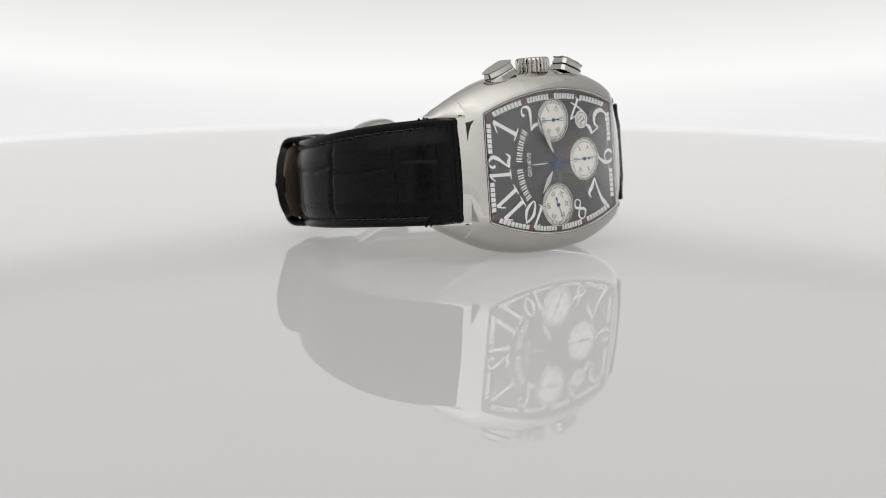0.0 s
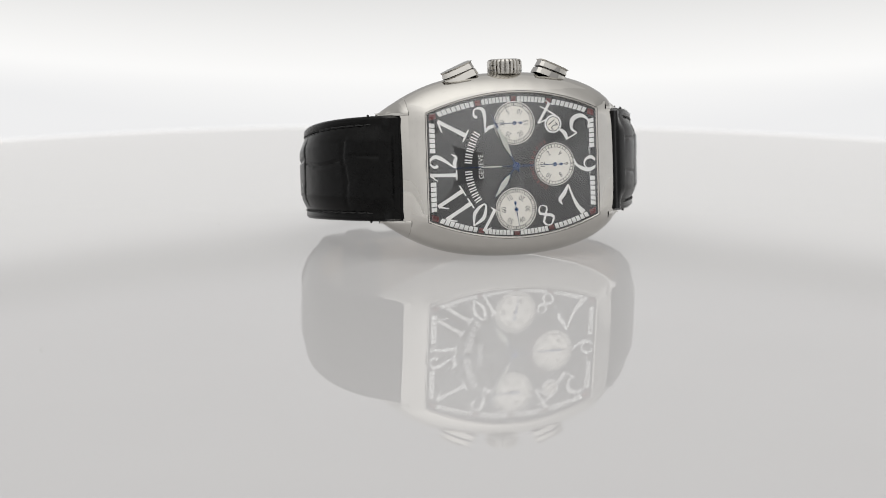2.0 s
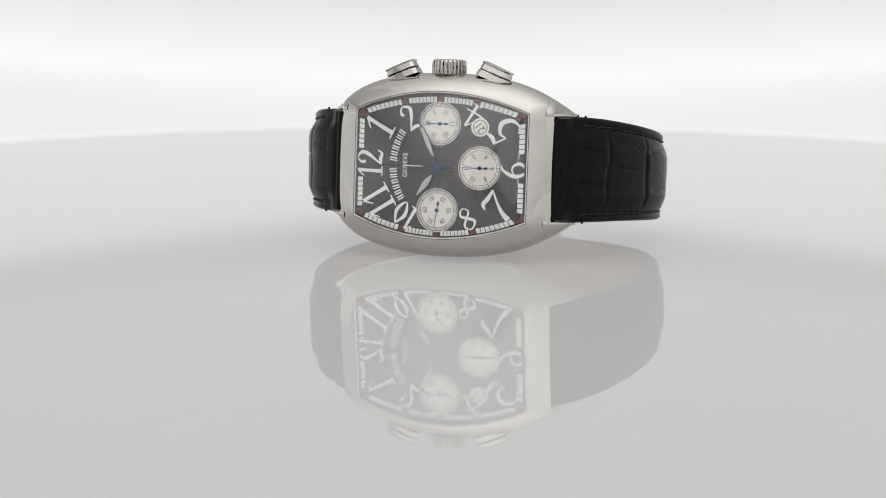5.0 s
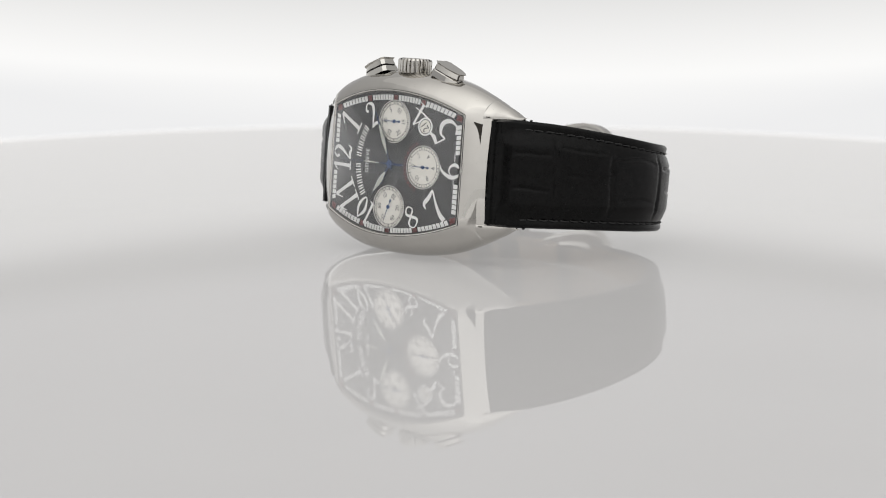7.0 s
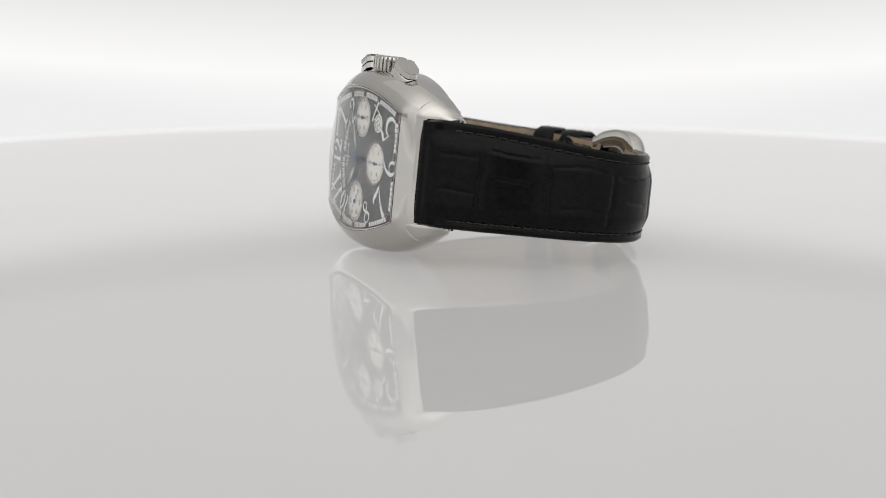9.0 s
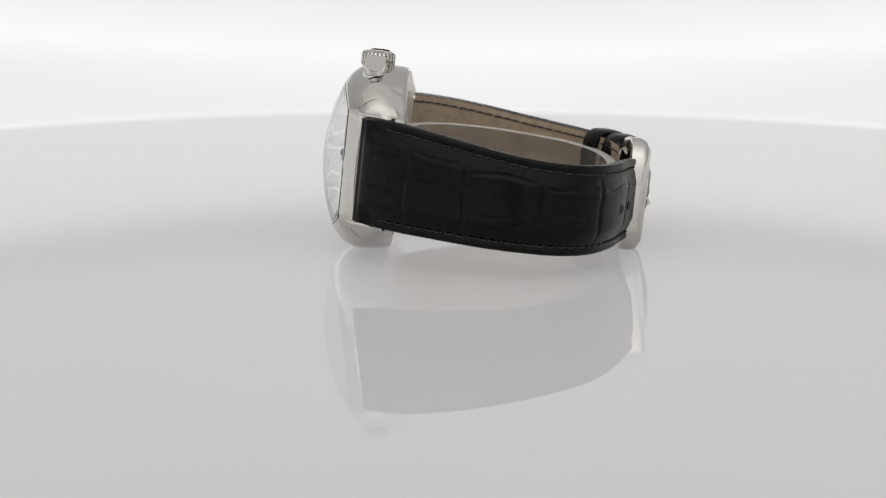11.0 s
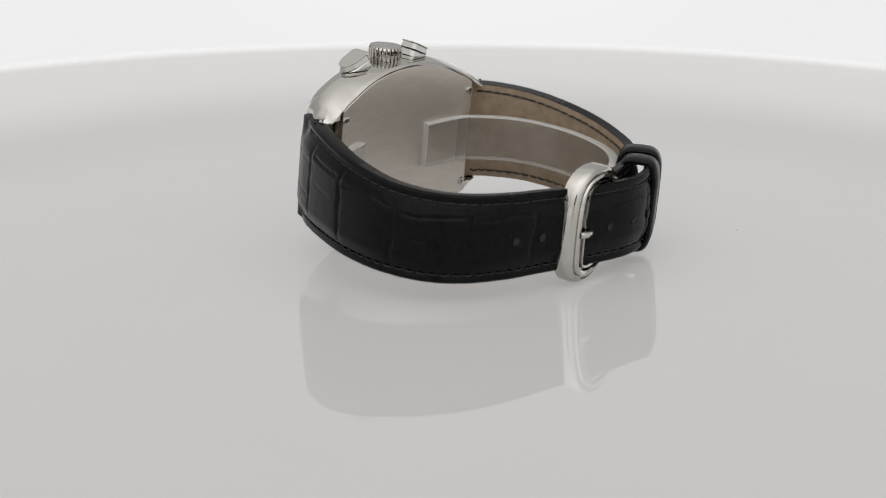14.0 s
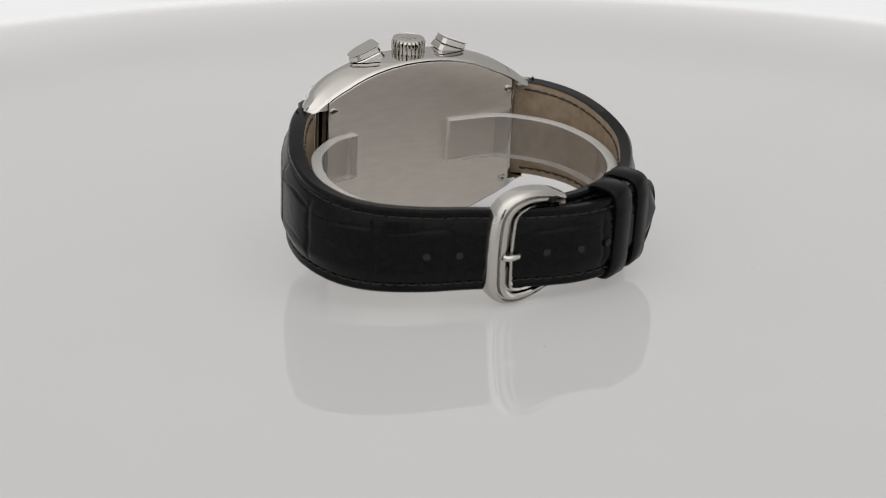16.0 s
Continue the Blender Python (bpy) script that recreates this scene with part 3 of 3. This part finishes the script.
    long_hand("chronograph_hand", w, 0, [(0, -4.2, 0.25), (0, -2.6, 0.5), (0, 0, 0.3), (0, 6, 0.2), (0, 15.2, 0.1)], [(0, 3.2, 0.12), (0, 5.5, 0.3), (0, 8, 0.1)], 0.8, "thin blued sweep hand")
    bm = bmesh.new()
    lathe(bm, [(0.0, 0.4), (0.35, 0.4), (0.42, 0.22), (0.6, 0.2), (0.64, 0.1), (0.85, 0.1), (0.88, -0.4)], 24, centre=(0, low(0), dz(0, 0) + 0.75))
    part("hub", bm, BLUED, w)


def pusher(w, s):
    u0 = s * 10.4
    ang = math.atan(0.16 * 10.4 / math.sqrt(12.04 + 0.16 * 108.2))
    m = Matrix.Translation((u0, v_out(u0) - 0.15, -3.8)) @ Matrix.Rotation(-s * (ang + 0.07), 4, "Z")

    def prism(grow, h0, h1, tilt, chamf):
        bm = bmesh.new()
        plan = [(-3.2, 1.35), (-2.5, 1.95), (0.6, 1.85), (2.5, 1.25), (3.3, 0.6)]
        plan = plan + [(a, -b) for a, b in reversed(plan)]
        rows = []
        for h, g in ((h0, grow), (h1 - chamf, grow - 0.2), (h1, grow - 0.2 - chamf)):
            rows.append([(s * (a + math.copysign(g, a)), h + (tilt * a if h > h0 else 0), b + math.copysign(g, b)) for a, b in plan])
        vs = grid(bm, rows, close_v=True)
        bm.faces.new(vs[0])
        bm.faces.new(vs[-1])
        bm.transform(m)
        return bm
    p = part("pusher", prism(0.55, -0.7, 0.85, 0.0, 0.3), STEEL, w, "polished chronograph push button", smooth=25)
    # dark filler below the cap, with the gap's shade in its colour
    part("dark_joint", prism(0.1, 0.7, 1.2, 0.0, 0.1), DARKHOLE, p, smooth=25)
    part("cap", prism(0.24, 0.98, 2.4, -0.03, 0.35), STEEL, p, smooth=25)


def crown(w):
    bm = bmesh.new()
    lathe(bm, [(2.7, 18.6), (2.7, 19.55), (3.3, 19.65)], 40, "Y", (0, 0, -3.9))
    c = part("crown", bm, STEEL, w, "fluted polished winding crown", smooth=30)
    bm = bmesh.new()

    def flute(k, i):
        return -0.5 * (1 if k % 7 in (0, 1) else 0.12 if k % 7 in (2, 6) else 0.0) if 1 <= i <= 3 else 0
    lathe(bm, [(3.25, 19.6), (3.6, 19.75), (3.78, 20.2), (3.78, 22.4), (3.5, 22.85), (2.9, 23.0), (2.8, 22.9), (0.0, 22.95)], 168, "Y", (0, 0, -3.9), flute)
    part("knob", bm, STEEL, c, smooth=28)
    bm = bmesh.new()
    for a in (-0.7, 0.7):
        bmesh.ops.create_cube(bm, size=1, matrix=Matrix.Translation((a, 22.95, -3.9)) @ Matrix.Rotation(0.5, 4, "Y") @ Matrix.Diagonal((0.5, 0.16, 2.4, 1)))
    part("emblem", bm, STEEL, c)


# ------------------------------------------------------------------ strap
def sag(z):
    return -2.1 * smooth01((-z - 8) / 46)


SIX = [(23.0, -4.75), (26.3, -6.9), (30.5, -12.0), (35.0, -20.2), (38.2, -28.8), (39.2, -38.5), (36.6, -47.2), (31.2, -53.4), (23, -57.8), (15, -60.3), (7, -62.9),
       (-2, -65.3), (-9, -66.3), (-15.8, -65.4), (-22.7, -62.3), (-29.6, -58.2), (-34.0, -55.0)]
TWELVE = [(-23.0, -4.75), (-26.6, -6.8), (-31.9, -11.4), (-36.2, -19), (-37.6, -28), (-36.4, -38), (-32.2, -47), (-26.6, -54.2), (-18.4, -59.0), (-9.5, -61.4), (-3, -61.6)]


class Band:
    def __init__(self, pts, n, thick, wide):
        self.p, self.s = spline(pts, n)
        d = np.gradient(self.p, axis=0)
        d /= np.linalg.norm(d, axis=1)[:, None]
        side = -1 if pts[0][0] > 0 else 1
        self.n = np.stack([d[:, 1] * side, -d[:, 0] * side], 1)
        self.d = d
        self.thick = [float(np.interp(s, *thick)) for s in self.s]
        self.wide = [float(np.interp(s, *wide)) for s in self.s]

    def at(self, i, v, h):
        """Point at sample i, v across, h outwards from the middle."""
        p = self.p[i] + self.n[i] * h
        return (p[0], v + sag(self.p[i][1]), p[1])

    def index(self, s):
        return int(np.clip(np.searchsorted(self.s, s), 0, len(self.s) - 1))


def crease_depth(s, v, cross, along):
    """Depth of the scale creases of the embossed hide at s along and v across."""
    d = 0.0
    for s0, dep in cross:
        wob = s0 + 0.9 * noise.noise((v * 0.16, s0, 0)) + 0.25 * noise.noise((v * 0.9, s0, 3))
        d = max(d, 1.2 * dep * math.exp(-((s - wob) / 0.5) ** 2) * (0.65 + 0.35 * noise.noise((v * 0.25, s0, 5))))
    for a, b, v0, dep in along:
        if a < s < b:
            wob = v0 + 1.1 * noise.noise((s * 0.10, v0, 7)) + 0.2 * noise.noise((s * 0.8, v0, 9))
            fade = smooth01((s - a) / 2) * smooth01((b - s) / 3)
            d = max(d, 0.45 * dep * fade * math.exp(-((v - wob) / 0.34) ** 2))
    return d


def strap_half(w, name, band, cross, along, label, tip):
    n = len(band.s)
    total = band.s[-1]
    acr = np.linspace(-1, 1, 89)
    rows = []
    for i in range(n):
        s, th, hw = band.s[i], band.thick[i], band.wide[i]
        if tip:
            k = (s - (total - 9)) / 9
            if k > 0:
                hw *= math.sqrt(max(0.0, 1 - 0.93 * k ** 2.2))
        row = []
        row.append(band.at(i, -hw + 0.25, -th / 2))
        for a in acr:
            v = a * hw
            m = (1 - abs(a)) * hw
            pad = smooth01((m - 1.6) / 4.0)
            stitch = math.exp(-((m - 1.9) / 0.5) ** 2) * 0.28
            roll = smooth01(m / 0.5)
            h = th * (0.10 + 0.12 * roll + 0.28 * pad) - (stitch if s > 8 else 0)
            if s < 6.5:
                fold = th * (0.10 + 0.40 * roll)
                k = smooth01((s - 1.6) / 3.6)
                h = fold * (1 - k) + h * k
                h -= 0.2 * math.exp(-((s - 1.9) / 0.35) ** 2) * roll
                if s < 0.9:
                    h -= 0.8 * (0.9 - s) ** 2
            if s > 5:
                h -= crease_depth(s, v, cross, along) * pad
                h += (0.16 * noise.noise((s * 0.09, v * 0.11, 2)) + 0.03 * noise.noise((s * 0.5, v * 0.5, 4))) * pad
            row.append(band.at(i, v, h))
        row.append(band.at(i, hw - 0.25, -th / 2))
        rows.append(row)
    bm = bmesh.new()
    vs = grid(bm, rows)
    bm.faces.new(vs[0])
    bm.faces.new(vs[-1])
    st = part(name, bm, LEATHER, w, label, smooth=50)
    # lining
    bm = bmesh.new()
    rows = []
    for i in range(band.index(1.6), n):
        th, hw, s = band.thick[i], band.wide[i], band.s[i]
        if tip:
            k = (s - (total - 9)) / 9
            if k > 0:
                hw *= math.sqrt(max(0.0, 1 - 0.93 * k ** 2.2))
        rows.append([band.at(i, a * (hw - 0.35), -th / 2 - 0.02 - 0.25 * smooth01((1 - abs(a)) * 5)) for a in np.linspace(-1, 1, 15)])
    grid(bm, rows)
    part("lining", bm, LINING, st, "tan leather lining", smooth=60)
    # stitching, outside and inside
    bm = bmesh.new()
    s = 6.5
    while s < total - (10 if tip else 5):
        i, j = band.index(s), band.index(s + 1.95)
        for q in (-1, 1):
            hw, th = band.wide[i] - 1.9, band.thick[i]
            v = q * hw
            k = (i + j) // 2
            tube(bm, [band.at(i, v, th * 0.24 - 0.35), band.at(k, v + 0.12 * q, th * 0.24 - 0.1), band.at(j, v, th * 0.24 - 0.4)], 0.16, 6)
            tube(bm, [band.at(i, v + 0.12 * noise.noise((s, q, 1)), -th / 2 - 0.16), band.at(k, v + 0.16 * q, -th / 2 - 0.44), band.at(j, v, -th / 2 - 0.16)], 0.22, 6)
        s += 2.35
    part("stitching", bm, THREAD, st, "black stitches along both edges", kind="stuff")
    # stray thread ends near the lug
    for q in (-1, 1):
        bm = bmesh.new()
        i = band.index(8.0)
        p = band.at(i, q * (band.wide[i] + 0.1), 0.4)
        bmesh.ops.create_icosphere(bm, subdivisions=1, radius=0.32, matrix=Matrix.Translation(p))
        part("thread_end", bm, THREAD, st)
    return st


def hole(st, band, s, v):
    i = band.index(s)
    p, d, nn = Vector(band.at(i, v, band.thick[i] * 0.5 + 0.02)), band.d[i], band.n[i]
    m = Matrix(((d[0], 0, nn[0], p.x), (0, 1, 0, p.y), (d[1], 0, nn[1], p.z), (0, 0, 0, 1)))
    bm = bmesh.new()
    lathe(bm, [(0.0, -0.02), (0.74, 0.02), (0.92, 0.12), (1.12, 0.04), (1.2, -0.3)], 20)
    bm.transform(m)
    h = part("hole", bm, LEATHER, st, "punched buckle hole")
    # flush dark disc; the shade inside the hole is put into its colour
    bm = bmesh.new()
    lathe(bm, [(0.0, 0.08), (0.76, 0.08), (0.78, -0.1)], 18)
    bm.transform(m)
    part("hole_shade", bm, DARKHOLE, h)


def keeper(w, band, s, half_v, inner, outer, length, label):
    """A leather loop round both strap ends."""
    i = band.index(s)
    p, d, nn = band.p[i], band.d[i], band.n[i]
    vs0 = sag(p[1])
    bm = bmesh.new()
    prof = []
    for k in range(40):
        a = 2 * math.pi * k / 40
        c, sn = math.cos(a), math.sin(a)
        x = half_v * math.copysign(abs(c) ** 0.35, c)
        y = (outer + inner) / 2 + (outer - inner) / 2 * math.copysign(abs(sn) ** 0.5, sn)
        prof.append((x, y, c, sn))
    rows = []
    for x, y, c, sn in prof:
        ring = []
        for t, o in ((-0.5, 0.0), (-0.5, 0.65), (-0.38, 1.05), (0.38, 1.05), (0.5, 0.65), (0.5, 0.0)):
            vv, hh = x + o * c, y + o * sn
            q = p + nn * hh + d * t * length
            ring.append((q[0], vv + vs0, q[1]))
        rows.append(ring)
    grid(bm, rows, close_u=True, close_v=True)
    part("keeper", bm, LEATHER, w, label, smooth=40)


def buckle(w):
    pts = [(-6.6, 6.2, 3.0), (-2.5, 7.7, 3.8), (2.2, 8.4, 4.2), (5.6, 7.6, 5.0), (7.5, 5.6, 5.8), (8.1, 2.2, 6.3), (8.3, -2.2, 6.3), (8.2, -6.6, 6.3), (7.9, -9.9, 6.0), (6.2, -11.6, 5.0), (2.5, -12.0, 4.2), (-2.5, -11.3, 3.0), (-6.6, -10.3, 2.4)]
    q, _ = spline(pts, 90)
    bm = bmesh.new()
    prof = ((-0.5, -0.5), (-0.5, 0.45), (-0.37, 0.55), (-0.33, 0.95), (-0.23, 1.0), (-0.19, 0.55), (-0.12, 0.55), (-0.08, 0.98), (0.0, 1.1), (0.14, 1.12), (0.19, 0.8), (0.25, 0.78), (0.29, 0.98), (0.4, 0.85), (0.47, 0.6), (0.5, 0.3), (0.5, -0.5), (0.3, -0.6), (-0.3, -0.6))
    rows = []
    for i, (u, v, wd) in enumerate(q):
        a, b = q[max(i - 1, 0)], q[min(i + 1, len(q) - 1)]
        dx, dy = b[0] - a[0], b[1] - a[1]
        ln = math.hypot(dx, dy)
        nx, ny = -dy / ln, dx / ln
        base = -62.9 + 0.008 * (u - 9) ** 2 if u < 9 else -62.9
        rows.append([(u + nx * k * wd, v + ny * k * wd, base - h * (2.6 if wd > 4.6 else 1.9 + 0.7 * (wd - 2.4) / 2.2)) for k, h in prof])
    vs = grid(bm, rows, close_v=True)
    bm.faces.new(vs[0])
    bm.faces.new(vs[-1])
    b = part("buckle", bm, STEEL, w, "polished stepped steel pin buckle", smooth=35)
    bm = bmesh.new()
    tube(bm, [(4.3, -2.7, -63.6), (4.7, -2.7, -65.2), (5.6, -2.8, -66.0), (7.6, -2.8, -66.2), (8.4, -2.8, -65.6)], 0.8, 10, 0.9)
    part("pin", bm, STEEL, b)
    bm = bmesh.new()
    tube(bm, [(-5.8, -10.8, -63.2), (-5.8, 6.4, -63.2)], 0.8, 10)
    part("pivot_bar", bm, STEEL, b)


def build_straps(w):
    six = Band(SIX, 400, ((0, 6, 20, 60, 90, 140), (5.0, 5.0, 4.6, 3.6, 2.8, 2.5)), ((0, 5, 14, 40, 85, 150), (11.4, 11.5, 11.2, 9.75, 8.75, 8.5)))
    twelve = Band(TWELVE, 260, ((0, 6, 20, 60, 90), (5.0, 5.0, 4.6, 3.4, 2.8)), ((0, 5, 14, 40, 85), (11.4, 11.5, 11.2, 9.9, 9.0)))
    cross = ((13.5, 0.30), (27, 0.5), (41.5, 0.45), (56, 0.4), (71, 0.35), (104, 0.3))
    along = ((4, 14, 4.4, 0.45), (4, 14, -2.8, 0.55), (14, 27, 6.0, 0.7), (15, 25, 0.5, 0.3), (27, 42, 5.2, 0.9), (29, 40, -3.5, 0.3), (42, 57, 4.8, 0.9), (45, 54, -1.0, 0.35), (57, 72, 4.6, 0.6), (88, 102, 4.2, 0.7), (104, 118, 3.2, 0.5))
    s = strap_half(w, "strap", six, cross, along, "black embossed leather strap, holed end", True)
    # holes at even steps round the pin
    k = int(np.argmin(np.abs(six.p[:, 0] - 7.2) + 1e3 * (six.s > 110)))
    s0 = six.s[k]
    for j in (-2.22, -1.28, 1.2, 2.2, 3.1):
        hole(s, six, s0 + j * 7.3, -0.6)
    cross2 = ((13, 0.35), (29.5, 0.55), (44, 0.45), (58, 0.4), (72, 0.35))
    along2 = ((3, 13, 3.0, 0.6), (14, 30, 1.6, 0.8), (29, 45, 2.6, 0.7), (44, 58, 3.2, 0.6), (30, 43, -5.0, 0.45))
    strap_half(w, "strap", twelve, cross2, along2, "black embossed leather strap, buckle end", False)
    for u, ln, inn in ((-19.2, 6.0, -6.4), (-26.0, 5.4, -7.2)):
        kk = int(np.argmin(np.abs(six.p[:, 0] - u)))
        keeper(w, six, six.s[kk], 9.4, inn, 0.95, ln, "black leather strap loop")


def cuff(m):
    c = thing("strap_cuff", "clear acrylic open ring holding the strap round", "display cuff", m)
    pts = [(-6.9, -11.7), (-16, -12.3), (-21.5, -14.2), (-29.2, -22), (-32.2, -34), (-29, -46), (-20.5, -53.6), (-8, -57.3), (6, -57.5), (19, -53.6), (29, -46), (33, -34), (30.2, -22), (23.5, -14.8), (19.6, -13.2), (16.7, -12.5)]
    band = Band(pts, 160, ((0, 1), (2.2, 2.2)), ((0, 1), (5.1, 5.1)))

    def strip(name, prof, mat, label=""):
        bm = bmesh.new()
        rows = [[band.at(i, v + 0.4 - 0.4 * sag(band.p[i][1]), h) for v, h in prof] for i in range(len(band.s))]
        vs = grid(bm, rows, close_v=True)
        bm.faces.new(vs[0])
        bm.faces.new(vs[-1])
        part(name, bm, mat, c, label, smooth=30).visible_shadow = False
    strip("wall", ((-4.9, -1.1), (4.9, -1.1), (4.9, 1.1), (-4.9, 1.1)), ACRYLIC)
    for q in (-1, 1):
        strip("rim", ((q * 4.91, -1.1), (q * 5.1, -0.9), (q * 5.1, 0.9), (q * 4.91, 1.1)), ACRYLIC_EDGE, "edge whitened to stand in for inner reflections")
    for i, j in ((0, 1), (-2, -1)):
        bm = bmesh.new()
        p, q2 = band.at(i, 0, 0), band.at(j, 0, 0)
        way = Vector(q2) - Vector(p)
        e0 = [Vector(band.at(i if i == 0 else -1, v + 0.4 - 0.4 * sag(band.p[i][1]), h)) for v, h in ((-4.9, -1.1), (4.9, -1.1), (4.9, 1.1), (-4.9, 1.1))]
        out = way.normalized() * (-0.12 if i == 0 else 0.12)
        vs = grid(bm, [[v + out * 0.1 for v in e0], [v + out * 2 for v in e0]], close_v=True)
        bm.faces.new(vs[0])
        bm.faces.new(vs[-1])
        part("end_face", bm, ACRYLIC_EDGE, c, "end whitened to stand in for inner reflections").visible_shadow = False
    return c


def studio_rig():
    """The dark filming rig, which shows only as a reflection; its pose is that of the eye, and it starts behind it."""
    r = thing("video_rig", "black video camera on a stand, mirrored in the crystal", "video camera")
    bm = bmesh.new()
    lathe(bm, [(0.0, 34), (27, 32), (31, 22), (37, 16), (39, 18), (39, 100), (36, 104), (0.0, 104)], 48)
    part("lens", bm, RUBBER, r, "black lens barrel")
    part("body", box_bm(0, -4, 135, 92, 80, 60, 12, 3), CLOTH, r)
    return r


def opening_panel():
    # unseen panel, added so that the crystal mirrors a dark opening behind the rig
    bm = box_bm(0, -640, 66, 170, 6, 192, 2)
    ob = part("curtain", bm, OPENING, None)
    tagged(ob, "unseen grey-brown panel standing in for the dark opening in front", "curtain", kind="structure")


table_and_panel()
opening_panel()
rig = studio_rig()
disc = turntable()
watch = thing("wristwatch", "steel barrel-shaped chronograph wristwatch with black strap lying on its side", "wristwatch", M_WATCH)
build_case(watch)
build_dial(watch)
build_crystal(watch)
crown(watch)
pusher(watch, -1)
pusher(watch, 1)
build_straps(watch)
buckle(watch)
seconds = small_hand("seconds_hand", watch, -0.05, -9.45, 270)
holder = cuff(M_WATCH)


def motions():
    times = [0.5 * k for k in range(33)]
    spin_at = lambda t: Matrix.Rotation(radians(TURN * (t - T_ZERO)), 4, "Z")
    walk(rig, PATH)
    walk(disc, [(t, spin_at(t)) for t in times])
    walk(watch, [(t, spin_at(t) @ M_WATCH) for t in times])
    walk(holder, [(t, spin_at(t) @ M_WATCH) for t in times])
    walk(seconds, [(t, pose(-0.05 * MM, (low(0) - 9.45) * MM, (dz(0, 9.45) + 0.28) * MM, 0, 0, -6 * (45 + t - 3.5))) for t in times])


motions()
